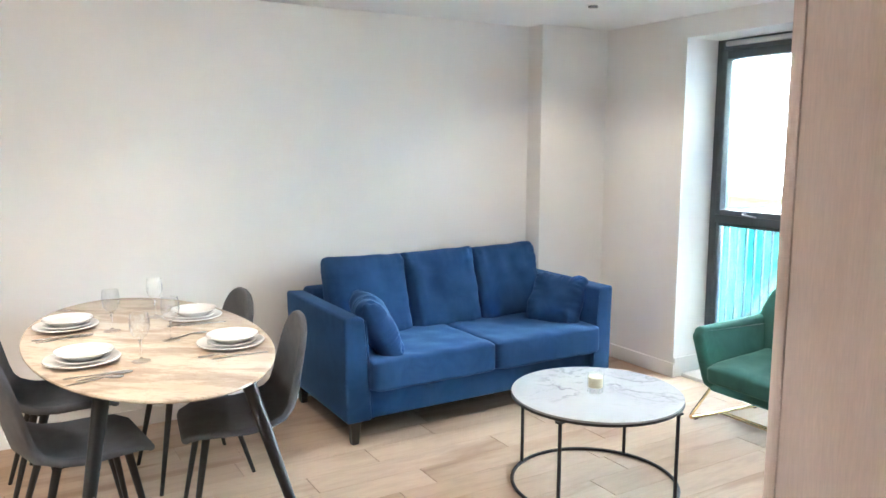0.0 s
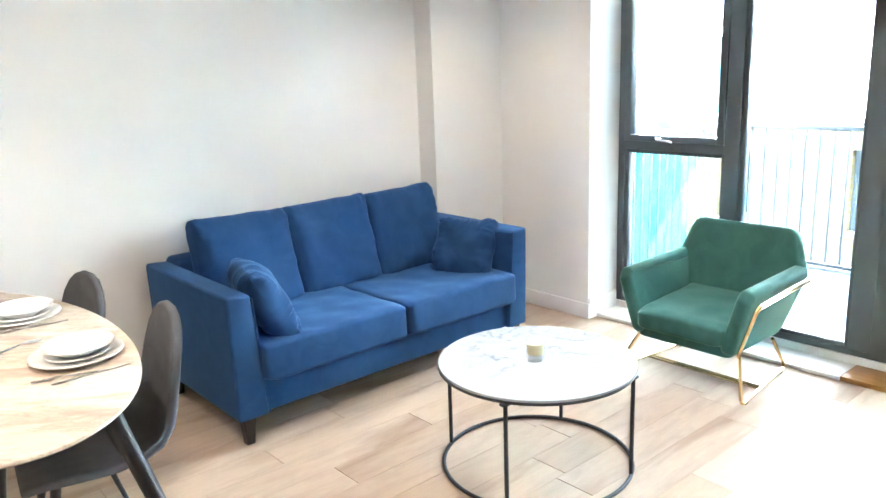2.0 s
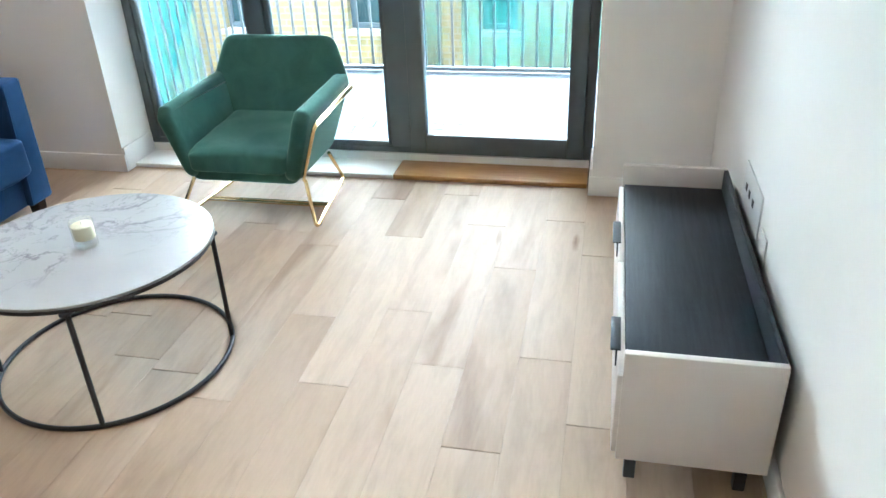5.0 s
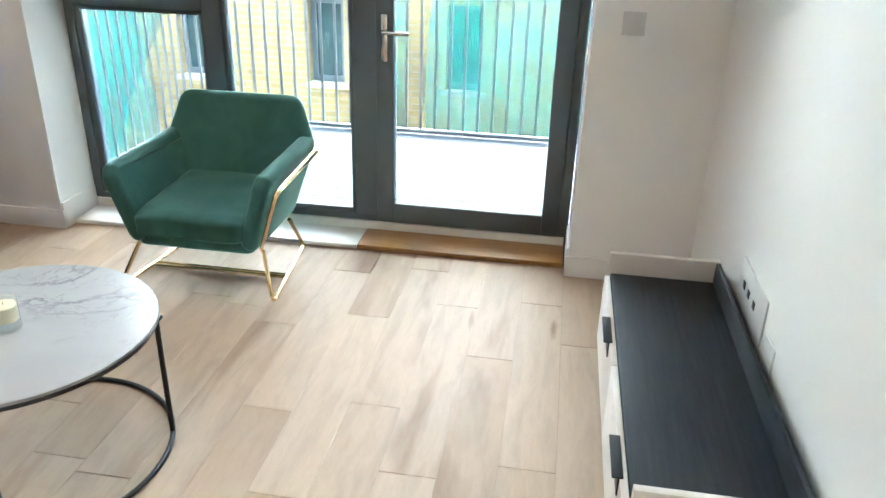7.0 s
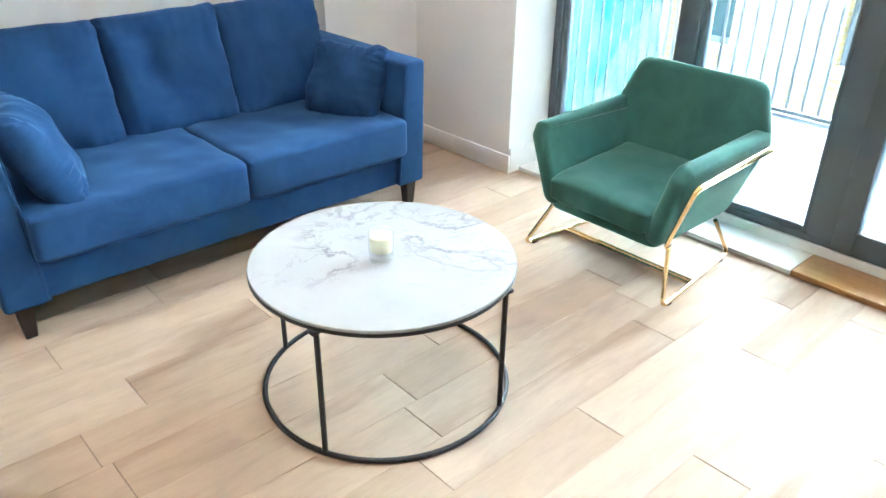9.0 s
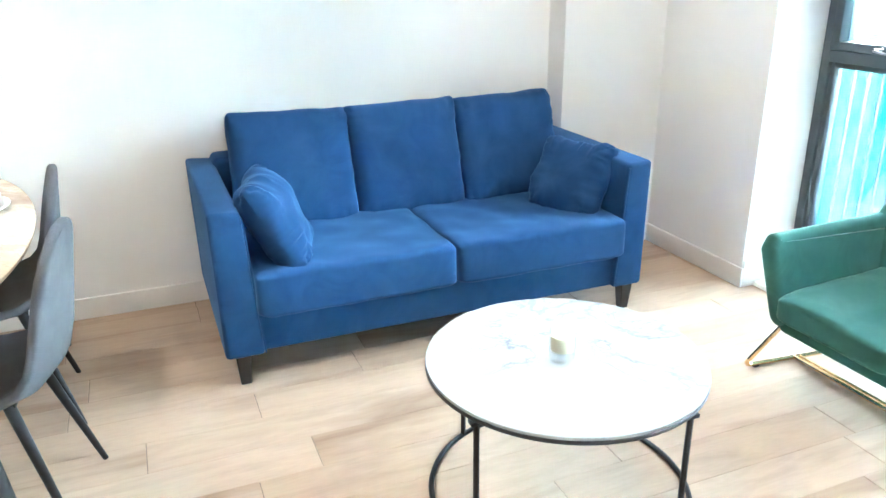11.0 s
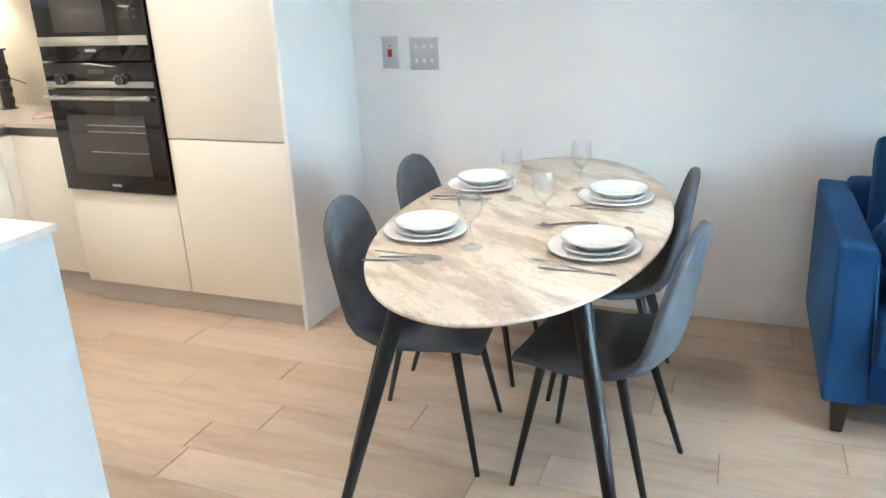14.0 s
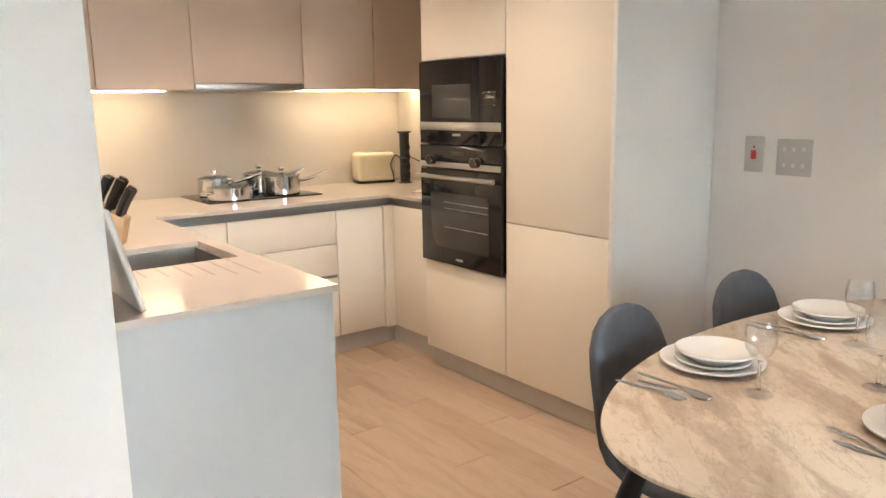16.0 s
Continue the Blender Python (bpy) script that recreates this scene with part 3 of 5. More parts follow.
# ---- sofa ----
def make_sofa(m):
    s = thing("sofa", m, "three-seat royal blue velvet sofa with loose cushions", "sofa")
    w, d = 1.735, 0.86                      # local: x along, y from the front edge back
    part("base", boxed((0.10, w - 0.10, 0.03, d - 0.06, 0.13, 0.285), bev=0.012, seg=3), BLUE, s)
    part("back", boxed((0.09, w - 0.09, d - 0.17, d, 0.13, 0.69), bev=0.03, seg=4), BLUE, s)
    for side in (0, 1):
        outline = [(0.0, 0.13), (0.140, 0.13), (0.102, 0.664), (-0.008, 0.672)]
        mm = Matrix() if not side else Matrix.Translation((w, 0, 0)) @ Matrix.Diagonal((-1, 1, 1, 1))
        a = part("armrest", prism(bmesh.new(), outline, d - 0.01, mm @ Matrix.Translation((0, 0.0, 0)), 0.016, 4), BLUE, s)
        x = 0.139 if not side else w - 0.139
        xt = 0.103 if not side else w - 0.103
        part("piping", tube(bmesh.new(), [(x, -0.002, 0.14), (xt, -0.002, 0.65)], 0.0035, sides=6), BLUE, a)
    for i, (x0, x1) in enumerate(((0.122, w / 2 - 0.002), (w / 2 + 0.002, w - 0.122))):
        c = puff(x1 - x0, 0.70, 0.168, square=20, crown=0.36, n=36, wrinkle=0.0035, seed=3 + i, edge=0.060, soft=26)
        part("seat_cushion", moved(c, pose((x0 + x1) / 2, 0.30, 0.362, -1.0, 0, 0)), BLUE, s)
    for i in range(3):
        c = puff(0.505, 0.50, 0.19, square=8, crown=0.46, n=44, wrinkle=0.007, seed=11 + i, pinch=0.012, edge=0.022, soft=24, gather=0.009)
        tilt = 74 + (0, 1.5, -0.5)[i]
        part("back_cushion", moved(c, pose(0.402 + 0.488 * i, 0.625, 0.625, tilt, (1.5, -1, -1.5)[i], 0)), BLUE, s)
    for x in (0.064, w - 0.042):
        for y in (0.065, d - 0.06):
            leg = bmesh.new()
            bmesh.ops.create_cone(leg, cap_ends=True, segments=4, radius1=0.026, radius2=0.040, depth=0.13, matrix=pose(x, y, 0.065, 0, 0, 45))
            bmesh.ops.bevel(leg, geom=list(leg.edges), offset=0.003, segments=1, affect="EDGES")
            part("leg", leg, WENGE, s, "dark tapered wooden leg")
    return s


SOFA = pose(2.104, 4.060, 0, 0, 0, 0)
make_sofa(SOFA)


def make_scatter(m, seed, label):
    c = puff(0.36, 0.36, 0.165, square=4.0, crown=0.55, n=52, wrinkle=0.012, seed=seed, pinch=0.045, edge=0.004, gather=0.016)
    p = part("scatter_cushion", c, BLUE)
    p.matrix_basis = m
    return tagged(p, label, "cushion", "cushions on the sofa")


make_scatter(pose(2.345, 4.235, 0.575, 62, 0, 76), 21, "small blue velvet cushion leaning on the sofa arm")
make_scatter(pose(3.630, 4.33, 0.545, 60, 0, -66), 27, "small blue velvet cushion propped in the sofa corner")


# ---- coffee table ----
def make_coffee_table(m):
    t = thing("coffee_table", m, "round white marble coffee table on a thin black metal frame", "coffee table")
    r = 0.377
    part("tabletop", lathe(bmesh.new(), [(0, 0.4185), (r - 0.001, 0.4185), (r, 0.4200), (r, 0.4265), (r - 0.0015, 0.4280), (0, 0.4280)], 96), WHITE_MARBLE, t)
    ring = [(0.368 * math.cos(2 * math.pi * i / 72), 0.368 * math.sin(2 * math.pi * i / 72)) for i in range(72)]
    part("top_ring", lathe(bmesh.new(), [(r - 0.02, 0.4070), (r + 0.0005, 0.4075), (r + 0.0015, 0.4090), (r + 0.0015, 0.4170), (r, 0.4182), (r - 0.02, 0.4182), (r - 0.02, 0.4070)], 96), BLACK_METAL, t)
    part("base_ring", tube(bmesh.new(), [(x, y, 0.008) for x, y in ring], 0.008, sides=8, closed=True), BLACK_METAL, t)
    for k in range(4):
        a = radians(25 + 90 * k)
        x, y = 0.367 * math.cos(a), 0.367 * math.sin(a)
        part("leg", tube(bmesh.new(), [(x, y, 0.012), (x, y, 0.4070)], 0.008, sides=8), BLACK_METAL, t)
        part("bracket", boxed((x - 0.018, x + 0.018, y - 0.012, y + 0.012, 0.3960, 0.4068), bev=0.002), BLACK_METAL, t)
    return t


COFFEE = (2.918, 3.169)
make_coffee_table(pose(*COFFEE, 0))
candle = thing("candle", pose(2.906, 3.163, 0.4282), "cream scented candle in a thick clear glass", "candle")
part("glass_jar", lathe(bmesh.new(), [(0, 0), (0.033, 0), (0.0345, 0.004), (0.0355, 0.086), (0.0335, 0.086), (0.0322, 0.026), (0, 0.0255)], 32), GLASS, candle)
part("wax", lathe(bmesh.new(), [(0, 0.0262), (0.0314, 0.027), (0.0325, 0.070), (0.030, 0.072), (0, 0.071)], 28), WAX, candle)
part("wick", tube(bmesh.new(), [(0, 0, 0.0705), (0.001, 0, 0.079)], 0.0012, sides=6), BLACK_PLASTIC, candle)


# ---- armchair ----
def make_armchair(m):
    """Local x points to the chair's front, y to its own left."""
    c = thing("armchair", m, "green velvet armchair with slanted arms on a brass tube frame", "armchair")

    def slab(corners, thick, bev=0.022, turn=0.05):
        bm = bmesh.new()
        n = len(corners)
        mids = [(Vector(corners[i]) + Vector(corners[(i + 1) % n])) / 2 for i in range(n)]
        corners = [q for i in range(n) for q in rounded([mids[i - 1], corners[i], mids[i]], turn, 5)[1:-1]]
        v = [bm.verts.new(p) for p in corners]
        f = bm.faces.new(v)
        bm.normal_update()
        nrm = f.normal.copy()
        top = [bm.verts.new(Vector(p) + nrm * thick) for p in corners]
        n = len(v)
        bm.faces.new(top[::-1])
        for i in range(n):
            bm.faces.new((v[i], top[i], top[(i + 1) % n], v[(i + 1) % n]))
        bmesh.ops.recalc_face_normals(bm, faces=bm.faces)
        rim = [e for e in bm.edges if any(len(f.verts) > 4 for f in e.link_faces)]
        bmesh.ops.bevel(bm, geom=rim, offset=bev, segments=5, profile=0.5, affect="EDGES")
        return bm
    part("seat_base", slab([(0.295, 0.25, 0.195), (-0.20, 0.22, 0.185), (-0.20, -0.22, 0.185), (0.295, -0.25, 0.195)], 0.075, 0.02), GREEN, c)
    cu = puff(0.565, 0.462, 0.105, square=12, crown=0.40, n=30, wrinkle=0.0025, seed=5, edge=0.028)
    part("seat_cushion", moved(cu, pose(0.055, 0, 0.312, 0, 3, 0)), GREEN, c)
    part("backrest", slab([(-0.185, 0.245, 0.20), (-0.275, 0.343, 0.49), (-0.325, 0.268, 0.695), (-0.325, -0.268, 0.695), (-0.275, -0.343, 0.49), (-0.185, -0.245, 0.20)], 0.078, 0.034, 0.06), GREEN, c)
    for s in (1, -1):
        arm = [(0.315, s * 0.258, 0.20), (0.330, s * 0.342, 0.480), (0.295, s * 0.352, 0.522), (-0.245, s * 0.348, 0.535), (-0.30, s * 0.33, 0.49), (-0.20, s * 0.248, 0.19)]
        part("armrest", slab(arm, 0.07 * s, 0.030, 0.06), GREEN, c)
        loop = [(-0.262, s * 0.352, 0.488), (0.268, s * 0.350, 0.462), (0.262, s * 0.268, 0.205), (0.21, s * 0.255, 0.188)]
        part("side_tube", tube(bmesh.new(), rounded(loop, 0.03), 0.0065, sides=8), GOLD, c, "polished brass tube")
        inner = [(-0.258, s * 0.351, 0.470), (0.250, s * 0.345, 0.444), (0.246, s * 0.266, 0.205), (0.20, s * 0.254, 0.188)]
        part("side_tube", tube(bmesh.new(), rounded(inner, 0.03), 0.0055, sides=8), GOLD, c, "polished brass tube")
        leg = [(0.23, s * 0.265, 0.195), (0.325, s * 0.330, 0.013), (-0.235, s * 0.268, 0.013), (-0.115, s * 0.25, 0.19)]
        part("sled_leg", tube(bmesh.new(), rounded(leg, 0.035), 0.0085, sides=8), GOLD, c, "polished brass sled leg")
        for x, y in ((0.27, 0.324), (-0.17, 0.275)):
            part("foot_pad", boxed((x - 0.012, x + 0.012, s * y - 0.006, s * y + 0.006, 0, 0.0055)), BLACK_PLASTIC, c)
    part("cross_bar", tube(bmesh.new(), [(0.105, -0.305, 0.015), (0.105, 0.305, 0.015)], 0.0075, sides=8), GOLD, c)
    part("cross_bar", tube(bmesh.new(), [(0.080, -0.302, 0.015), (0.080, 0.302, 0.015)], 0.0055, sides=8), GOLD, c)
    return c


make_armchair(pose(4.222, 3.160, 0, 0, 0, 180.0))


# ---- media bench ----
def make_bench(m):
    b = thing("tv_bench", m, "low media bench, charcoal top and off-white sides", "tv bench")
    L, D = 1.183, 0.362
    part("top_panel", boxed((0.02, L - 0.02, 0.015, D - 0.008, 0.325, 0.345), bev=0.002), TV_TOP, b, "charcoal wood-grain top")
    part("back_panel", boxed((0.02, L - 0.02, 0.0, 0.0148, 0.10, 0.418), bev=0.002), TV_TOP, b)
    for x in (0.0, L - 0.0198):
        part("side_panel", boxed((x, x + 0.0198, 0.0, D, 0.095, 0.42), bev=0.002), TV_WHITE, b)
    part("bottom_panel", boxed((0.02, L - 0.02, 0.015, D - 0.02, 0.095, 0.115)), TV_WHITE, b)
    n = 2
    for i in range(n):
        x0 = 0.023 + i * (L - 0.046) / n
        x1 = 0.023 + (i + 1) * (L - 0.046) / n - 0.004
        dr = part("drawer_front", boxed((x0, x1, D - 0.006, D + 0.012, 0.098, 0.338), bev=0.002), TV_WHITE, b)
        xm = x0 + (0.18 if i == 0 else 0.20) * (x1 - x0)
        part("pull_tab", boxed((xm, xm + 0.15, D + 0.004, D + 0.030, 0.3382, 0.3425), (xm, xm + 0.15, D + 0.0122, D + 0.016, 0.29, 0.3424), bev=0.001), BLACK_METAL, dr, "black folded metal pull tab")
    for x in (0.05, L - 0.05):
        for y in (0.05, D - 0.04):
            part("foot", boxed((x - 0.015, x + 0.015, y - 0.015, y + 0.015, 0, 0.0948), bev=0.003), BLACK_METAL, b)
    return b


make_bench(pose(2.605, 1.187, 0))


# ---- dining table and chairs ----
TZ = 0.735
TC = (1.170, 3.955)


def make_dining_table(m):
    t = thing("dining_table", m, "oval beige marble dining table on splayed black legs", "dining table")
    bm = lathe(bmesh.new(), [(0, TZ - 0.022), (0.965, TZ - 0.022), (0.99, TZ - 0.016), (1.0, TZ - 0.009), (0.997, TZ - 0.003), (0.985, TZ), (0, TZ)], 96)
    part("tabletop", moved(bm, Matrix.Diagonal((0.451, 0.884, 1, 1))), BEIGE_MARBLE, t)
    for sx in (-1, 1):
        for sy in (-1, 1):
            leg = part("leg", tube(bmesh.new(), [(sx * 0.238, sy * 0.497, TZ - 0.024), (sx * 0.400, sy * 0.735, 0.0)], 0.029, 0.015, sides=16), BLACK_METAL, t)
            part("mount", boxed((sx * 0.238 - 0.05, sx * 0.238 + 0.05, sy * 0.497 - 0.05, sy * 0.497 + 0.05, TZ - 0.034, TZ - 0.0262), bev=0.002), BLACK_METAL, t)
    return t


make_dining_table(pose(*TC, 0, 0, 0, 2))


def make_dining_chair(m):
    """Local x points to the chair's front."""
    c = thing("dining_chair", m, "curved dining chair in dark grey fabric on black metal legs", "chair", "chairs round the dining table")
    path = [(0.225, 0.405), (0.215, 0.43), (0.17, 0.445), (0.08, 0.440), (-0.02, 0.430), (-0.10, 0.430), (-0.165, 0.447), (-0.203, 0.49), (-0.217, 0.55), (-0.227, 0.62), (-0.236, 0.69), (-0.243, 0.75), (-0.248, 0.795), (-0.251, 0.822), (-0.253, 0.838)]
    half = [0.155, 0.175, 0.195, 0.21, 0.215, 0.212, 0.205, 0.195, 0.187, 0.182, 0.176, 0.162, 0.130, 0.090, 0.035]
    curl = [0.0, 0.0, 0.006, 0.014, 0.022, 0.034, 0.045, 0.045, 0.040, 0.034, 0.026, 0.016, 0.008, 0.003, 0.0]
    bm, nu, rows = bmesh.new(), 14, []
    for k, ((x, z), h, cu) in enumerate(zip(path, half, curl)):
        a, b = path[max(k - 1, 0)], path[min(k + 1, len(path) - 1)]
        d = Vector((b[0] - a[0], 0, b[1] - a[1])).normalized()
        nrm = Vector((d.z, 0, -d.x))
        row = []
        for i in range(nu + 1):
            u = -1 + 2 * i / nu
            row.append(bm.verts.new(Vector((x, h * u, z)) + nrm * cu * abs(u) ** 2.4))
        rows.append(row)
    for a, b in zip(rows, rows[1:]):
        for i in range(nu):
            bm.faces.new((a[i], a[i + 1], b[i + 1], b[i]))
    bmesh.ops.recalc_face_normals(bm, faces=bm.faces)
    bmesh.ops.solidify(bm, geom=list(bm.faces), thickness=0.028)
    bm.normal_update()
    rim = [e for e in bm.edges if len(e.link_faces) == 2 and e.calc_face_angle(0) > radians(60)]
    bmesh.ops.bevel(bm, geom=rim, offset=0.011, segments=3, profile=0.5, affect="EDGES")
    bmesh.ops.smooth_vert(bm, verts=bm.verts, factor=0.35, use_axis_x=True, use_axis_y=True, use_axis_z=True)
    part("seat_shell", bm, GREY_CLOTH, c)
    for sx, fx in ((0.13, 0.205), (-0.10, -0.215)):
        for sy in (-1, 1):
            part("leg", tube(bmesh.new(), [(sx, sy * 0.13, 0.415), (fx, sy * 0.195, 0.0)], 0.0155, 0.0085, sides=12), BLACK_METAL, c)
    part("leg_bracket", boxed((-0.12, 0.15, -0.14, -0.11, 0.403, 0.413), (-0.12, 0.15, 0.11, 0.14, 0.403, 0.413), (-0.015, 0.045, -0.11, 0.11, 0.404, 0.4128), bev=0.002), BLACK_METAL, c)
    return c


chair = make_dining_chair(pose(0.885, 3.685, 0, 0, 0, 6.5))
copy_thing(chair, pose(0.858, 4.286, 0, 0, 0, -1))
copy_thing(chair, pose(1.455, 3.670, 0, 0, 0, 172))
copy_thing(chair, pose(1.398, 4.236, 0, 0, 0, 185))


# ---- place settings ----
def make_plate(name, m, r, depth, rim, label, group):
    p = [(0, 0.0), (r * 0.55, 0.0), (r * 0.60, 0.002), (r * 0.74, depth * 0.45), (r, depth), (r, depth + 0.003), (r * 0.985, depth + 0.0045), (r * rim, depth * 0.55 + 0.004), (r * 0.58, 0.006), (0, 0.005)]
    o = part(name, lathe(bmesh.new(), p, 56), CHINA)
    o.matrix_basis = m
    return tagged(o, label, "plate" if name != "bowl" else "bowl", group)


def make_wine_glass(m):
    g = thing("wine_glass", m, "clear stemmed wine glass, empty, on the dining table", "wine glass", "wine glasses on the table")
    part("foot", lathe(bmesh.new(), [(0, 0.0), (0.033, 0.0), (0.034, 0.0015), (0.012, 0.006), (0.0055, 0.0115), (0, 0.0115)], 36), GLASS, g)
    part("stem", lathe(bmesh.new(), [(0, 0.0117), (0.0052, 0.0117), (0.0040, 0.022), (0.0038, 0.068), (0.0055, 0.0795), (0, 0.0797)], 16), SOLID_GLASS, g)
    part("bowl", lathe(bmesh.new(), [(0, 0.080), (0.006, 0.0805), (0.022, 0.092), (0.033, 0.112), (0.0365, 0.132), (0.0355, 0.155), (0.031, 0.178), (0.0298, 0.178), (0.0343, 0.154), (0.0352, 0.132), (0.0318, 0.113), (0.021, 0.0945), (0.0, 0.086)], 36), GLASS, g)
    return g


def make_cutlery(kind, m, label):
    half = [(-0.095, 0.0026), (-0.088, 0.0042), (-0.06, 0.0050), (0.0, 0.0034), (0.022, 0.0028)]
    if kind == "knife":
        half += [(0.030, 0.0050), (0.052, 0.0078), (0.090, 0.0076), (0.108, 0.0042), (0.114, 0.0012)]
    elif kind == "fork":
        half += [(0.034, 0.0050), (0.046, 0.0096), (0.058, 0.0104), (0.098, 0.0104), (0.098, 0.0076), (0.062, 0.0076), (0.062, 0.0048), (0.099, 0.0048), (0.099, 0.0018), (0.062, 0.0018)]
    else:
        half += [(0.032, 0.0060), (0.042, 0.0120), (0.058, 0.0152), (0.074, 0.0136), (0.084, 0.0082), (0.089, 0.0025)]
    dip = 0.0 if kind == "knife" else 0.006

    def height(x):
        return 0.001 + dip * max(0.0, 1 - abs(x - 0.025) / 0.045)
    bm = bmesh.new()
    ring = half + [(x, -w) for x, w in reversed(half)]
    low = [bm.verts.new((x, w, height(x))) for x, w in ring]
    top = [bm.verts.new((x, w * 0.9, height(x) + 0.0022)) for x, w in ring]
    bm.faces.new(low[::-1])
    bm.faces.new(top)
    for i in range(len(ring)):
        j = (i + 1) % len(ring)
        bm.faces.new((low[i], low[j], top[j], top[i]))
    o = part(kind, bm, FLATWARE)
    o.matrix_basis = m
    return tagged(o, label, kind, "cutlery on the dining table")


SET = "place settings on the table"
for i, (px, py) in enumerate(((0.908, 3.671), (1.434, 3.638), (0.900, 4.256), (1.408, 4.182))):
    make_plate("dinner_plate", pose(px, py, TZ, 0, 0, 20 * i), 0.130, 0.015, 0.72, "wide white china dinner plate at the bottom of a stack", SET)
    make_plate("side_plate", pose(px + 0.004, py - 0.002, TZ + 0.0085), 0.092, 0.011, 0.72, "smaller white china plate between plate and bowl", SET)
    make_plate("bowl", pose(px + 0.008, py + 0.003, TZ + 0.0145), 0.100, 0.027, 0.80, "white china soup bowl on top of the plates", SET)
for gx, gy in ((1.093, 3.574), (1.246, 3.818), (1.063, 4.104), (1.268, 4.280)):
    make_wine_glass(pose(gx, gy, TZ + 0.0008))
LAID = "polished steel %s laid beside the plates"
for kind, x, y, a in (("knife", 0.925, 3.476, 0), ("spoon", 0.925, 3.408, 8), ("spoon", 0.960, 3.448, 9), ("fork", 1.375, 3.490, 162), ("knife", 1.430, 3.462, 179), ("spoon", 1.525, 3.790, 112),
                      ("knife", 0.868, 4.058, 8), ("fork", 0.858, 4.090, 2), ("spoon", 0.905, 4.066, 14), ("fork", 1.375, 4.052, 172), ("knife", 1.425, 4.040, 176), ("spoon", 1.318, 3.862, 20)):
    make_cutlery(kind, pose(x, y, TZ + 0.0005, 0, 0, a), LAID % kind)


# ---- kitchen ----
YT, ZW = 4.312, 0.898                     # face of the tall units, top of the worktop
XO0, XO1, XE = -1.246, -0.605, 0.032
CAB = "kitchen units"


def fronts(u, name, material, *sizes, label=""):
    return [part(name, boxed(s, bev=0.002), material, u, label) for s in sizes]


tall = thing("fridge_housing", pose(0, 0, 0), "tall cream handleless fridge housing with two doors", "cabinet", CAB)
# grey body in place of cream, so the door gaps look shaded
part("body", boxed((XO1 + 0.003, XE - 0.022, YT + 0.022, YN - 0.002, 0.115, ZC - 0.06)), CHANNEL_GAP_SHADE, tall)
fronts(tall, "door", CREAM, (XO1 + 0.004, XE - 0.023, YT, YT + 0.02, 0.118, 0.858), (XO1 + 0.004, XE - 0.023, YT, YT + 0.02, 0.863, ZC - 0.062))
part("end_panel", boxed((XE - 0.02, XE, YT - 0.006, YN - 0.002, 0.0, ZC - 0.06), bev=0.001), TRIM, tall, "white end panel facing the dining table")
hous = thing("oven_housing", pose(0, 0, 0), "tall cream housing with built-in oven and microwave", "cabinet", CAB)
part("body", boxed((XO0, XO1 - 0.001, YT + 0.022, YN - 0.002, 0.115, 0.595), (XO0, XO0 + 0.018, YT + 0.022, YN - 0.002, 0.595, 1.612), (XO1 - 0.019, XO1 - 0.001, YT + 0.022, YN - 0.002, 0.595, 1.612), (XO0, XO1 - 0.001, YT + 0.022, YN - 0.002, 1.612, ZC - 0.06)), CHANNEL_GAP_SHADE, hous)
fronts(hous, "door", CREAM, (XO0 + 0.002, XO1 - 0.003, YT, YT + 0.02, 0.118, 0.594), (XO0 + 0.002, XO1 - 0.003, YT, YT + 0.02, 1.613, ZC - 0.062))
struct("kitchen_filler", boxed((XK, XE, YT + 0.03, YN, ZC - 0.058, ZC - 0.001)), CREAM, "cream filler strip above the tall units", "trim")

oven = thing("oven", pose(XO0 + 0.006, YT, 0), "black glass built-in oven with steel handle and two dials", "oven")
OW = XO1 - XO0 - 0.012
part("body", boxed((0.02, OW - 0.02, 0.0, 0.5, 0.61, 1.19)), BLACK_PLASTIC, oven)
dr = part("oven_door", boxed((0, OW, -0.022, -0.0005, 0.602, 1.078), bev=0.002), OVEN_BLACK, oven)
part("viewing_window", boxed((0.085, OW - 0.085, -0.0245, -0.0222, 0.685, 0.965), bev=0.001), OVEN_DIM, dr, "smoked viewing window")
for z in (0.79, 0.885, 0.915):
    part("shelf_rail", boxed((0.20, OW - 0.09, -0.0262, -0.0248, z, z + 0.004)), BRUSHED, dr)
part("badge", boxed((OW / 2 - 0.028, OW / 2 + 0.028, -0.0236, -0.0222, 0.628, 0.640)), BRUSHED, dr)
hbm = tube(bmesh.new(), [(0.012, -0.058, 1.045), (OW - 0.012, -0.058, 1.045)], 0.0105, sides=14)
box(hbm, 0.04, 0.058, -0.055, -0.0222, 1.036, 1.054, 0.003)
box(hbm, OW - 0.058, OW - 0.04, -0.055, -0.0222, 1.036, 1.054, 0.003)
part("handle", hbm, BRUSHED, dr, "brushed steel bar handle")
cp = part("control_panel", boxed((0, OW, -0.022, -0.0005, 1.082, 1.198), bev=0.002), OVEN_BLACK, oven)
part("trim_strip", boxed((0, OW, -0.0250, -0.0222, 1.088, 1.116), bev=0.001), BRUSHED, cp)
part("display", boxed((OW / 2 - 0.05, OW / 2 + 0.05, -0.0240, -0.0222, 1.150, 1.170)), OVEN_DIM, cp)
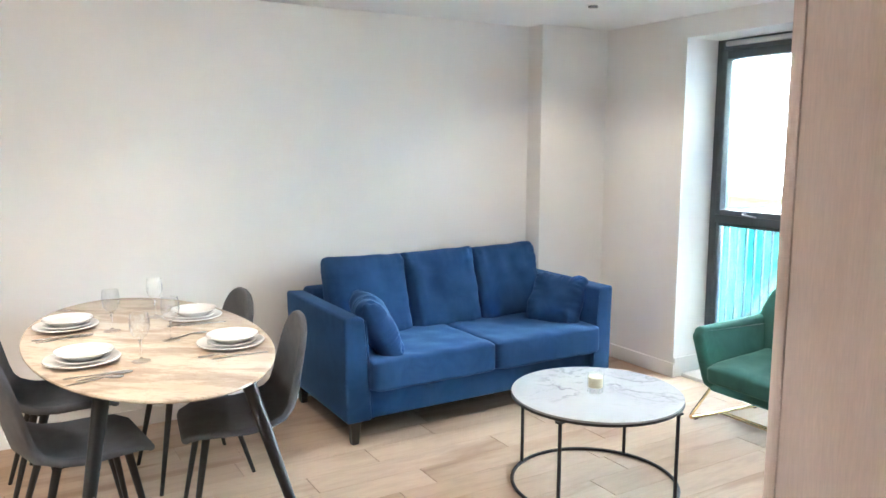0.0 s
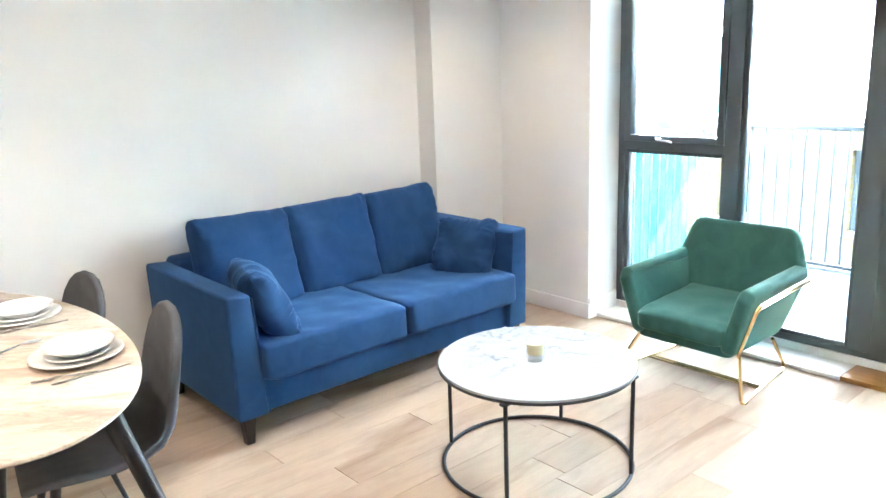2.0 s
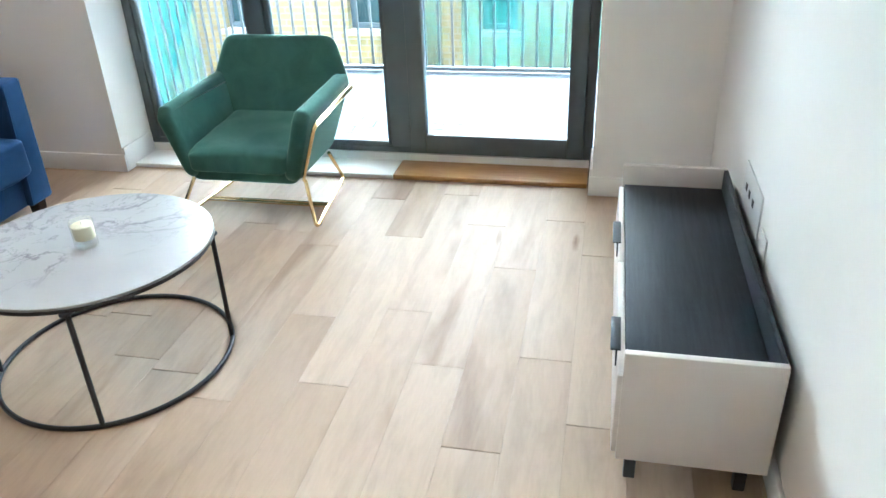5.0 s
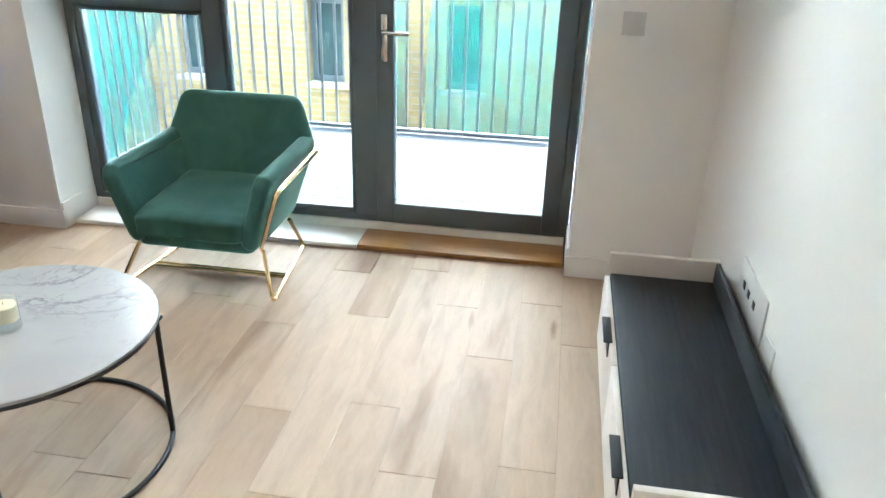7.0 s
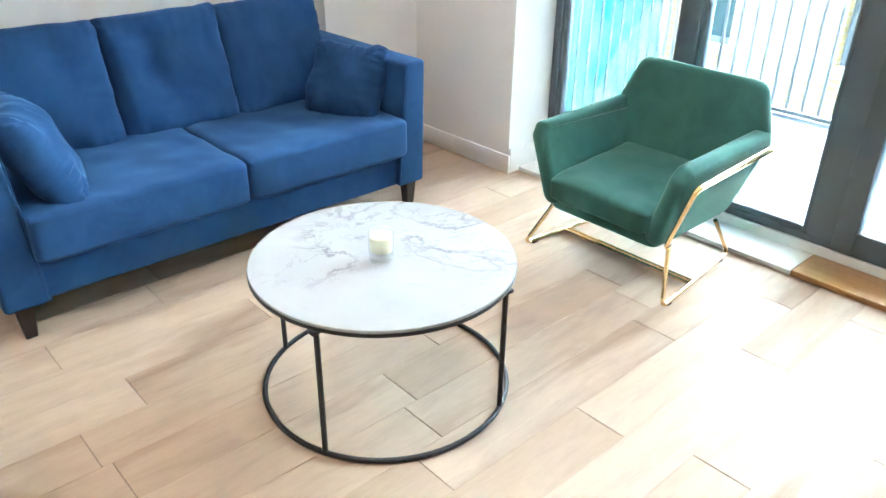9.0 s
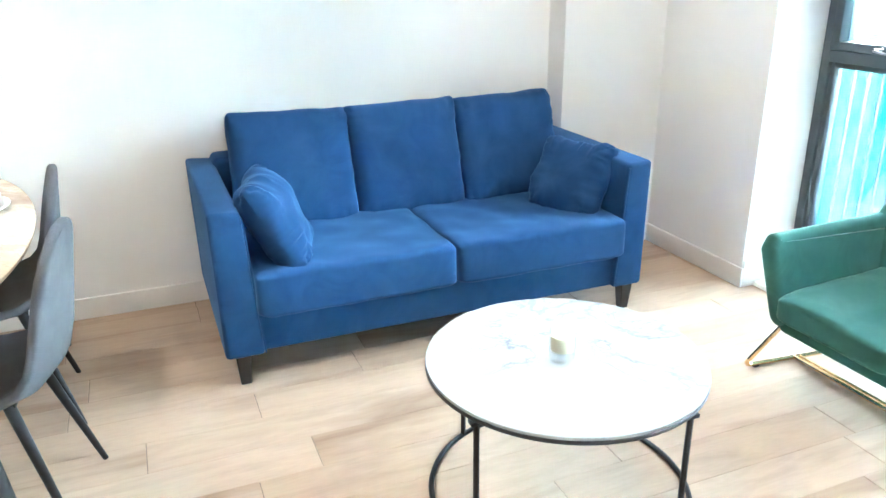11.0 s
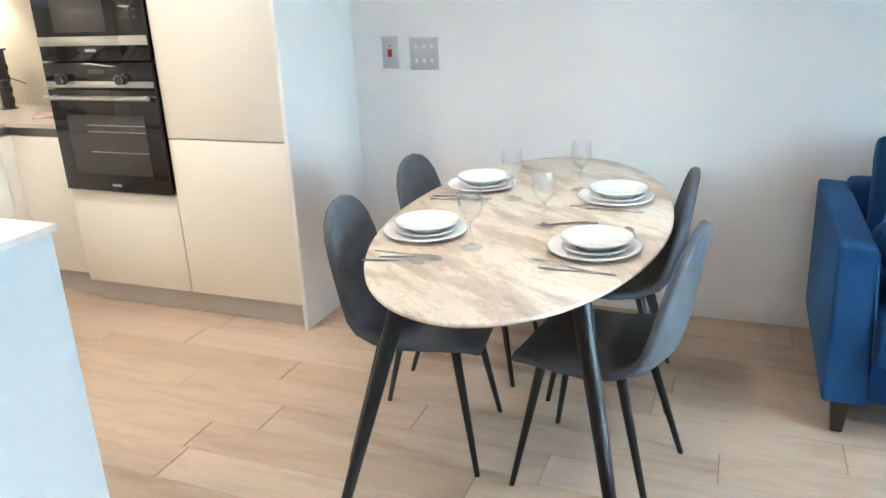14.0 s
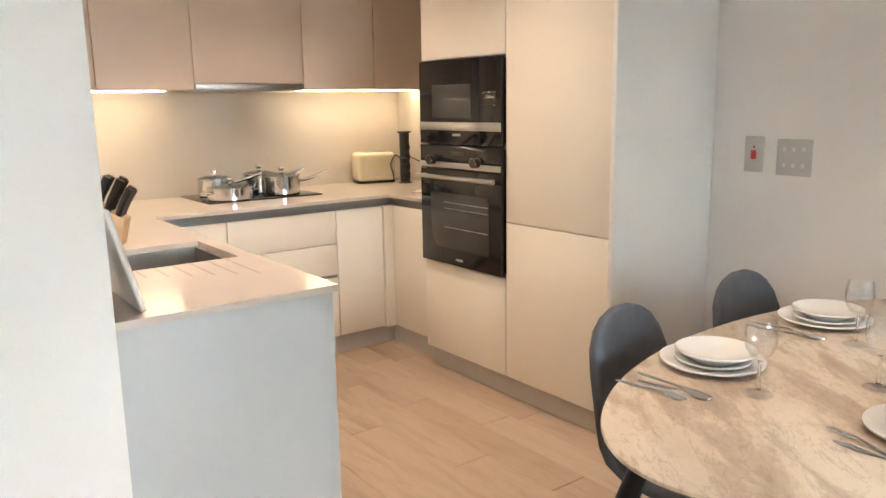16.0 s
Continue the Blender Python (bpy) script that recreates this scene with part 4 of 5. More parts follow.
for x in (0.115, OW - 0.165):
    k = part("dial", moved(lathe(bmesh.new(), [(0, 0.032), (0.020, 0.032), (0.0225, 0.028), (0.0225, 0.004), (0.026, 0.002), (0.026, 0.0), (0, 0.0)], 28), pose(x, -0.0222, 1.125, 90, 0, 0)), BLACK_PLASTIC, cp)
    part("dial_ring", moved(lathe(bmesh.new(), [(0.0222, 0.028), (0.0245, 0.028), (0.0245, 0.033), (0.0222, 0.033), (0.0222, 0.028)], 28), pose(x, -0.0222, 1.125, 90, 0, 0)), CHROME, cp)
mw = thing("microwave", pose(XO0 + 0.006, YT, 0), "black glass built-in microwave with steel bottom strip", "microwave")
part("body", boxed((0.02, OW - 0.02, 0.0, 0.4, 1.215, 1.60)), BLACK_PLASTIC, mw)
md = part("door", boxed((0, OW * 0.755, -0.020, -0.0005, 1.206, 1.606), bev=0.002), OVEN_BLACK, mw)
part("viewing_window", boxed((0.11, OW * 0.755 - 0.06, -0.0222, -0.0202, 1.33, 1.49), bev=0.001), OVEN_DIM, md)
part("door_trim", boxed((0.0, OW * 0.755, -0.0238, -0.0202, 1.272, 1.312), bev=0.001), BRUSHED, md)
part("badge", boxed((OW * 0.43, OW * 0.53, -0.0214, -0.0202, 1.245, 1.257)), BRUSHED, md)
mp = part("key_panel", boxed((OW * 0.757, OW, -0.020, -0.0005, 1.206, 1.606), bev=0.002), OVEN_BLACK, mw)
part("panel_trim", boxed((OW * 0.757, OW, -0.0238, -0.0202, 1.272, 1.312), bev=0.001), BRUSHED, mp)
for r in range(3):
    for c in range(3):
        part("key", boxed((OW * 0.80 + c * 0.035, OW * 0.80 + c * 0.035 + 0.016, -0.0212, -0.0202, 1.385 + r * 0.03, 1.391 + r * 0.03)), OVEN_DIM, mp)


def make_base(name, x0, x1, y0, y1, face, splits, label):
    """A base unit; face: 'x' opens towards the room, 'y' towards the peninsula; splits: (z0, z1) of each front."""
    u = thing(name, pose(0, 0, 0), label, "cabinet", CAB)
    t = 0.02
    if face == "x":
        part("body", boxed((XK + 0.01, x1 - t - 0.001, y0, y1, 0.115, ZW - 0.021)), CHANNEL_GAP_SHADE, u)
        fronts(u, "front", CREAM, *[(x1 - t, x1, y0 + 0.0015, y1 - 0.0015, a, b) for a, b in splits])
    else:
        part("body", boxed((x0, x1, y0 + t + 0.001, YN - 0.012, 0.115, ZW - 0.021)), CHANNEL_GAP_SHADE, u)
        fronts(u, "front", CREAM, *[(x0 + 0.0015, x1 - 0.0015, y0, y0 + t, a, b) for a, b in splits])
    return u


XB, YB, YP = -1.685, 4.383, 3.03          # fronts of the hob run, of the corner unit, of the peninsula
ZH = 0.830
make_base("corner_unit", XB + 0.02, XO0 - 0.001, YB, YN, "y", [(0.118, ZH)], "cream base unit in the kitchen corner")
make_base("base_unit", XK, XB, 4.025, 4.325, "x", [(0.118, ZH)], "narrow cream base unit with one door")
make_base("drawer_unit", XK, XB, 3.405, 4.022, "x", [(0.118, 0.455), (0.475, 0.645), (0.649, ZH)], "cream drawer unit under the hob")
make_base("base_unit", XK, XB, YP - 0.02, 3.402, "x", [(0.118, 0.455), (0.475, ZH)], "cream base unit next to the peninsula")
struct("corner_post", boxed((XB - 0.02, XB + 0.018, 4.327, YB + 0.02, 0.115, ZH)), CREAM, "cream corner post", "trim")
pen = thing("peninsula_unit", pose(0, 0, 0), "white peninsula unit with a plain end panel", "cabinet", CAB)
part("body", boxed((XB - 0.02, -0.92, YK + 0.002, YP - 0.045, 0.115, ZW - 0.021), (-0.48, 0.067, YK + 0.002, YP - 0.045, 0.115, ZW - 0.021), (-0.92, -0.48, YK + 0.002, YP - 0.045, 0.115, 0.66)), CREAM, pen)
part("end_panel", boxed((0.068, 0.100, YK + 0.002, YP, 0.0, ZW - 0.021), bev=0.001), PEN_PANEL, pen, "white end panel")
for a, b in ((-1.66, -1.06), (-1.057, -0.46), (-0.457, 0.066)):
    part("door", boxed((a, b, YP - 0.043, YP - 0.024, 0.118, ZH), bev=0.002), CREAM, pen)
struct("kitchen_plinth", boxed((XO0 + 0.0, XE - 0.021, YT + 0.045, YT + 0.06, 0, 0.114), (XB - 0.06, XO0, YB + 0.03, YB + 0.045, 0, 0.114), (XB - 0.06, XB - 0.045, YP - 0.06, YB + 0.03, 0, 0.114), (XB - 0.045, 0.068, YP - 0.075, YP - 0.06, 0, 0.114)), PLINTH, "taupe plinth under the kitchen units", "plinth")
struct("finger_channel", boxed((XB - 0.045, XB - 0.022, YP, YB + 0.02, ZH + 0.002, ZW - 0.0215), (XB - 0.022, XO0, YB + 0.022, YB + 0.045, ZH + 0.002, ZW - 0.0215), (XB - 0.02, 0.067, YP - 0.06, YP - 0.045, ZH + 0.002, ZW - 0.0215)), CHANNEL_GAP_SHADE, "grey metal finger channel under the worktop", "trim")

# worktop: one U-shaped slab with a cut-out for the sink
wt = thing("worktop", pose(0, 0, 0), "pale quartz worktop with an undermounted sink cut-out", "worktop")
SX0, SX1, SY0, SY1 = -0.885, -0.48, 2.60, 2.985
za, zb = ZW - 0.02, ZW
XWF, YWF, XPE, YPE = -1.665, 4.365, 0.110, 3.046
wbm = bmesh.new()
gx = [XK + 0.012, XWF, XO0 - 0.001, SX0, SX1, XPE]
gy = [YK + 0.002, SY0, SY1, YPE, YWF, YN - 0.01]
node = {(i, j): wbm.verts.new((x, y, za)) for i, x in enumerate(gx) for j, y in enumerate(gy)}
for i in range(5):
    for j in range(5):
        leg = j < 3 and not (i == 3 and j == 1)
        if leg or i == 0 or (i == 1 and j == 4):
            wbm.faces.new((node[i, j], node[i + 1, j], node[i + 1, j + 1], node[i, j + 1]))
bmesh.ops.delete(wbm, geom=[v for v in wbm.verts if not v.link_faces], context="VERTS")
lifted = bmesh.ops.extrude_face_region(wbm, geom=list(wbm.faces))
bmesh.ops.translate(wbm, vec=(0, 0, zb - za), verts=[g for g in lifted["geom"] if isinstance(g, bmesh.types.BMVert)])
part("slab", wbm, QUARTZ, wt, smooth=False)
# drain grooves as thin strips on the slab, their shade painted darker
for i in range(6):
    y = 2.64 + i * 0.058
    x1 = -0.18 - 0.035 * (5 - i)
    part("drain_groove", moved(prism(bmesh.new(), [(SX1, -0.0008), (x1, 0.0004), (x1, 0.0012), (SX1, 0.0012)], 0.007, Matrix.Translation((0, y, ZW - 0.0006))), Matrix()), GROOVE_SHADE, wt)
sk = thing("sink", pose(0, 0, 0), "brushed steel undermounted kitchen sink", "sink")
depth = 0.19
part("basin", boxed((SX0 - 0.012, SX0 + 0.002, SY0 - 0.012, SY1 + 0.012, za - depth, za - 0.001), (SX1 - 0.002, SX1 + 0.012, SY0 - 0.012, SY1 + 0.012, za - depth, za - 0.001), (SX0 + 0.002, SX1 - 0.002, SY0 - 0.012, SY0 + 0.002, za - depth, za - 0.001),
                    (SX0 + 0.002, SX1 - 0.002, SY1 - 0.002, SY1 + 0.012, za - depth, za - 0.001), (SX0 - 0.012, SX1 + 0.012, SY0 - 0.012, SY1 + 0.012, za - depth - 0.012, za - depth)), SINK_STEEL, sk, smooth=False)
part("waste", lathe(bmesh.new(), [(0, 0.001), (0.03, 0.001), (0.04, 0.004), (0.044, 0.001), (0.044, 0), (0, 0)], 28, ((SX0 + SX1) / 2, (SY0 + SY1) / 2, za - depth)), CHROME, sk)

struct("splashback", boxed((XK, XK + 0.008, YK + 0.002, YN - 0.008, ZW, 1.493), (XK + 0.008, XO0 - 0.001, YN - 0.008, YN, ZW, 1.493)), SPLASH, "glossy cream glass splashback", "splashback")

# wall units over the hob
XU, ZU = -2.09, 1.495
WALLU = "kitchen wall units"
seams = [2.475, 2.945, 3.435, 4.075, 4.555, YN - 0.003]
for i, (a, b) in enumerate(zip(seams, seams[1:])):
    hood = i == 2
    u = thing("wall_unit", pose(0, 0, 0), "taupe handleless wall unit above the hob" if hood else "taupe handleless kitchen wall unit with under-lighting", "wall cabinet", WALLU)
    z0 = ZU + (0.035 if hood else 0.0)
    part("body", boxed((XK + 0.002, XU - 0.021, a + 0.001, b - 0.001, z0, ZC - 0.06)), TAUPE, u)
    part("door", boxed((XU - 0.02, XU, a + 0.0018, b - 0.0018, z0 - 0.0 + 0.001, ZC - 0.062), bev=0.002), TAUPE, u)
hd = thing("cooker_hood", pose(0, 0, 0), "slim steel cooker hood under a wall unit", "cooker hood")
part("canopy", boxed((XK + 0.01, XU - 0.001, seams[2] + 0.003, seams[3] - 0.003, ZU - 0.004, ZU + 0.033)), PLATE_STEEL, hd)
part("front_strip", boxed((XU - 0.0008, XU + 0.008, seams[2] + 0.003, seams[3] - 0.003, ZU - 0.004, ZU + 0.033), bev=0.003), BRUSHED, hd)

hob = thing("hob", pose(-1.93, 3.41, ZW), "black glass induction hob with steel pans on it", "hob")
part("glass", boxed((-0.47, 0.0, 0.0, 0.665, 0.0, 0.006), bev=0.0015), OVEN_BLACK, hob)
part("touch_strip", boxed((-0.035, -0.03, 0.22, 0.42, 0.0062, 0.0068)), PLATE_STEEL, hob)


def make_pan(m, r, h, handle, label):
    p = thing("saucepan", m, label, "saucepan", "pans on the hob")
    part("pot", lathe(bmesh.new(), [(0, 0), (r * 0.93, 0), (r, 0.006), (r, h), (r + 0.004, h + 0.002), (r - 0.002, h + 0.002), (r - 0.003, 0.008), (0, 0.006)], 40), CHROME, p)
    lid = part("lid", lathe(bmesh.new(), [(r + 0.002, h + 0.0025), (r + 0.004, h + 0.005), (r * 0.7, h + 0.016), (r * 0.3, h + 0.023), (0, h + 0.025), (0, h + 0.022), (r * 0.3, h + 0.020), (r * 0.7, h + 0.013), (r - 0.002, h + 0.0025), (r + 0.002, h + 0.0025)], 40), GLASS, p, "glass lid with a steel rim")
    part("rim", lathe(bmesh.new(), [(r - 0.003, h + 0.0022), (r + 0.006, h + 0.0022), (r + 0.006, h + 0.0062), (r - 0.003, h + 0.0075), (r - 0.003, h + 0.0022)], 40), CHROME, lid)
    part("knob", lathe(bmesh.new(), [(0, h + 0.024), (0.011, h + 0.026), (0.008, h + 0.034), (0.017, h + 0.040), (0.019, h + 0.048), (0.013, h + 0.055), (0, h + 0.056)], 22), CHROME, lid)
    if handle:
        part("handle", tube(bmesh.new(), rounded([(r - 0.002, 0, h * 0.75), (r + 0.03, 0, h * 0.8), (r + 0.17, 0, h * 0.8 + 0.045)], 0.02), 0.0075, 0.010, sides=10), CHROME, p)
    else:
        for s in (1, -1):
            part("handle", tube(bmesh.new(), rounded([(s * (r - 0.002), -0.035, h * 0.7), (s * (r + 0.03), -0.03, h * 0.74), (s * (r + 0.03), 0.03, h * 0.74), (s * (r - 0.002), 0.035, h * 0.7)], 0.02), 0.0055, sides=8), CHROME, p)
    return p


HZ = ZW + 0.0062
make_pan(pose(-2.05, 3.575, HZ, 0, 0, 95), 0.125, 0.062, False, "wide shallow steel pan with a glass lid")
make_pan(pose(-2.27, 3.57, HZ, 0, 0, 60), 0.095, 0.095, True, "small steel saucepan with a glass lid")
make_pan(pose(-2.27, 3.84, HZ, 0, 0, 70), 0.095, 0.105, True, "steel saucepan with a long handle")
make_pan(pose(-2.09, 3.90, HZ, 0, 0, 55), 0.105, 0.10, True, "large steel saucepan with a long handle")

# toaster, socket tower, leaflet
to = thing("toaster", pose(-2.31, 4.66, ZW, 0, 0, -12), "cream enamelled two-slice toaster", "toaster")
part("body", boxed((-0.075, 0.075, -0.13, 0.13, 0.012, 0.20), bev=0.028, seg=5), TOASTER_PAINT, to)
part("base", boxed((-0.068, 0.068, -0.123, 0.123, 0.0, 0.016), bev=0.004), BLACK_PLASTIC, to)
for x in (-0.03, 0.03):
    part("slot", boxed((x - 0.012, x + 0.012, -0.085, 0.085, 0.1985, 0.2012)), BLACK_PLASTIC, to)
part("badge", boxed((0.0748, 0.0762, -0.022, 0.022, 0.05, 0.066)), PLATE_STEEL, to)
part("lever", boxed((-0.012, 0.012, 0.129, 0.15, 0.12, 0.135), bev=0.004), BLACK_PLASTIC, to)
tw = thing("socket_tower", pose(-2.13, 4.79, ZW), "black pop-up socket tower with flexes plugged in", "socket tower")
part("column", lathe(bmesh.new(), [(0, 0), (0.045, 0), (0.045, 0.006), (0.032, 0.008), (0.032, 0.322), (0.046, 0.324), (0.046, 0.333), (0, 0.334)], 28), BLACK_PLASTIC, tw)
for z in (0.05, 0.11, 0.17, 0.23):
    part("socket", boxed((0.012, 0.0335, -0.02, 0.02, z - 0.018, z + 0.018), bev=0.003), OVEN_DIM, tw)
part("plug", boxed((0.02, 0.06, -0.055, -0.012, 0.125, 0.165), bev=0.006), BLACK_PLASTIC, tw)
part("flex", tube(bmesh.new(), rounded([(0.04, -0.05, 0.145), (0.05, -0.10, 0.20), (0.02, -0.13, 0.13), (0.0, -0.09, 0.06), (-0.03, -0.07, 0.02)], 0.05, 8), 0.0035, sides=7), BLACK_PLASTIC, tw)
part("flex", tube(bmesh.new(), rounded([(0.03, 0.02, 0.17), (0.06, 0.05, 0.15), (0.05, 0.10, 0.13)], 0.03, 8), 0.0035, sides=7), BLACK_PLASTIC, tw)
lf = part("leaflet", boxed((-0.06, 0.06, -0.10, 0.10, 0.0, 0.006), bev=0.001), PAPER)
lf.matrix_basis = pose(-1.62, 4.60, ZW, 0, 0, 35)
tagged(lf, "folded printed leaflet lying on the worktop", "leaflet")

# knife block and white board by the sink
kb = thing("knife_block", pose(-1.03, 2.69, ZW, 0, 0, 62), "pale beech block full of black-handled knives", "knife block")
part("block", prism(bmesh.new(), [(-0.06, 0.0), (0.06, 0.0), (0.085, 0.10), (-0.005, 0.155), (-0.075, 0.09)], 0.10, Matrix.Translation((0, -0.05, 0)), 0.004), KNIFE_WOOD, kb)
for i, (x, y, l) in enumerate(((0.015, -0.03, 0.125), (0.015, 0.0, 0.13), (0.015, 0.03, 0.12), (0.055, -0.032, 0.105), (0.055, -0.008, 0.11), (0.055, 0.022, 0.10), (-0.03, -0.02, 0.12), (-0.03, 0.022, 0.12))):
    base = Vector((x, y, 0.118 + (0.015 - x) * 0.35))
    part("knife_handle", tube(bmesh.new(), [base, base + Vector((0.40, 0.03 * (i % 3 - 1), 0.9)) * l * 0.5, base + Vector((0.46, 0.05 * (i % 3 - 1), 0.9)) * l * 1.15], 0.013, 0.016, sides=8), BLACK_PLASTIC, kb)
cb = part("chopping_board", boxed((-0.14, 0.14, -0.008, 0.008, 0.0, 0.27), bev=0.006, seg=3), PLASTIC)
cb.matrix_basis = pose(-0.078, 2.522, ZW + 0.002, 14, 0, 0)
tagged(cb, "white plastic chopping board leaning on the wall by the sink", "chopping board")


# ---- electrical plates ----
def wall_plate(name, m, w, h, material, label, category):
    p = thing(name, m, label, category)
    part("plate", boxed((-w / 2, w / 2, -0.006, 0, -h / 2, h / 2), bev=0.002), material, p)
    return p


fs = wall_plate("cooker_switch", pose(0.227, YN, 1.173), 0.084, 0.146, PLATE_STEEL, "steel cooker switch plate with a red rocker", "switch")
part("rocker", boxed((-0.011, 0.011, -0.012, -0.0062, -0.020, 0.016), bev=0.002), RED, fs, "red rocker")
part("indicator", boxed((-0.004, 0.004, -0.008, -0.0062, 0.026, 0.034)), RED, fs)
s6 = wall_plate("light_switch", pose(0.399, YN, 1.166), 0.145, 0.145, PLATE_STEEL, "steel six-gang light switch plate", "switch")
for i in range(3):
    for j in (0, 1):
        part("rocker", boxed((-0.046 + i * 0.039, -0.033 + i * 0.039, -0.010, -0.0062, -0.040 + j * 0.064, -0.024 + j * 0.064), bev=0.002), PLASTIC, s6)
bl = wall_plate("blank_plate", pose(XW, 1.515, 1.09, 0, 0, 90), 0.088, 0.088, PLATE_STEEL, "square steel wall plate beside the balcony door", "switch")
bl.matrix_basis = pose(XW, 1.515, 1.09, 0, 0, -90)
sk2 = wall_plate("media_socket", pose(3.45, YS, 0.455, 0, 0, 180), 0.31, 0.14, PLASTIC, "white media socket plate above the bench", "socket")
for x in (-0.09, -0.03, 0.04):
    part("socket_hole", boxed((x - 0.012, x + 0.012, -0.0085, -0.0062, -0.012, 0.012), bev=0.001), BLACK_PLASTIC, sk2)
wall_plate("power_socket", pose(3.20, YS, 0.41, 0, 0, 180), 0.086, 0.086, PLASTIC, "white single socket plate behind the bench", "socket")

# ---- ceiling downlights ----
SPOTS = [(3.66, 4.10), (3.66, 2.45), (2.45, 3.0), (1.05, 3.35), (1.25, 4.12), (-0.35, 3.72), (-1.25, 3.72), (-0.45, 2.72), (0.62, 0.3)]
for x, y in SPOTS:
    dl = thing("downlight", pose(x, y, ZC), "small recessed white ceiling downlight", "downlight", "ceiling downlights")
    part("trim_ring", lathe(bmesh.new(), [(0.026, -0.001), (0.043, -0.001), (0.043, -0.005), (0.028, -0.006), (0.026, -0.001)], 32), PLASTIC, dl)
    # black ring added to hide the bulb from low views, for the dark recess
    part("baffle", lathe(bmesh.new(), [(0.0258, -0.001), (0.0275, -0.001), (0.0290, -0.0135), (0.0280, -0.0135), (0.0258, -0.001)], 28), BLACK_PLASTIC, dl, "added dark ring standing in for the shaded recess")
    part("bulb", lathe(bmesh.new(), [(0, -0.0005), (0.0255, -0.0005), (0.0255, -0.0015), (0, -0.0015)], 24), BULB, dl, "glowing bulb")
    ld = bpy.data.lights.new("downlight_beam", "SPOT")
    ld.energy, ld.color, ld.spot_size, ld.spot_blend, ld.shadow_soft_size = SPOT * (KITCHEN_GAIN if x < 0.5 else 1.4 if x > 2 else 1.2), WARM, radians(130 if x < 0.5 or x > 2 else 105), 0.9, 0.03
    new("downlight_beam", ld).matrix_world = pose(x, y, ZC - 0.016)
for a, b in ((seams[0] + 0.02, seams[2] - 0.12), (seams[3] + 0.02, seams[5] - 0.02)):
    st = struct("led_strip", boxed((XU - 0.14, XU - 0.125, a, b, ZU - 0.006, ZU - 0.0005)), LED, "warm strip light under the wall units", "strip light")
    la = bpy.data.lights.new("strip_glow", "AREA")
    la.shape, la.size, la.size_y, la.energy, la.color = "RECTANGLE", 0.02, b - a, STRIP * (b - a), (1.0, 0.76, 0.46)
    new("strip_glow", la).matrix_world = pose(XU - 0.1325, (a + b) / 2, ZU - 0.009)

# ---- balcony and the site beyond ----
XR, YR0, YR1 = 6.3, 0.6, 4.28
# unseen mass added round the flat, so balcony and lower site stay shaded
struct("building_above", boxed((-12, XW + 0.36, -14, 18, 2.6, 10.6), (-12, XK - 0.25, -14, 18, -9, 2.6), (XK - 0.25, XW + 0.36, YN + 0.25, 18, -9, 2.6), (XK - 0.25, XW + 0.36, -14, -1.5, -9, 2.6), (XK - 0.25, XW + 0.36, -1.5, YN + 0.25, -9, -0.3)), PALE_BRICK, "unseen brick storeys around the flat, added to block the sun", "building")
ground = struct("ground", boxed((4.79, 400, -300, 300, -9.2, -9.0)), EARTH, "bare building-site ground far below", "ground")
bal = struct("balcony", boxed((4.785, XR + 0.08, YR0, YR1 + 0.1, -0.25, 0.045)), BLACK_METAL, "balcony paved with pale slabs", "balcony")
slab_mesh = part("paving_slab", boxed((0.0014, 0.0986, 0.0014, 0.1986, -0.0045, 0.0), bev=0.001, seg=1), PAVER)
first = True
for i in range(15):
    for j in range(18):
        o = slab_mesh if first else new("paving_slab", slab_mesh.data)
        first = False
        o.location, o.parent = (4.80 + i * 0.10, YR0 + 0.03 + (0.1 if i % 2 else 0.0) + j * 0.20, 0.05), bal
rail = thing("balcony_railing", pose(0, 0, 0), "dark metal balcony railing with upright bars", "railing")
part("top_rail", boxed((XR - 0.025, XR + 0.025, YR0, YR1, 1.015, 1.05), bev=0.003), RAILING, rail)
part("top_rail", boxed((4.80, XR - 0.0255, YR1 - 0.025, YR1 + 0.025, 1.015, 1.05), bev=0.003), RAILING, rail)
part("bottom_rail", boxed((XR - 0.02, XR + 0.02, YR0, YR1, 0.06, 0.085)), RAILING, rail)
part("bottom_rail", boxed((4.80, XR - 0.0205, YR1 - 0.02, YR1 + 0.02, 0.06, 0.085)), RAILING, rail)
bar = part("baluster", boxed((-0.006, 0.006, -0.008, 0.008, 0.0852, 1.0148)), RAILING, rail)
bar.location = (XR, YR0 + 0.05, 0)
for i in range(1, 38):
    o = new("baluster", bar.data)
    o.location, o.parent = (XR, YR0 + 0.05 + i * 0.097, 0), rail
bar2 = part("baluster", boxed((-0.008, 0.008, -0.006, 0.006, 0.0852, 1.0148)), RAILING, rail)
bar2.location = (4.86, YR1, 0)
for i in range(1, 15):
    o = new("baluster", bar2.data)
    o.location, o.parent = (4.86 + i * 0.097, YR1, 0), rail


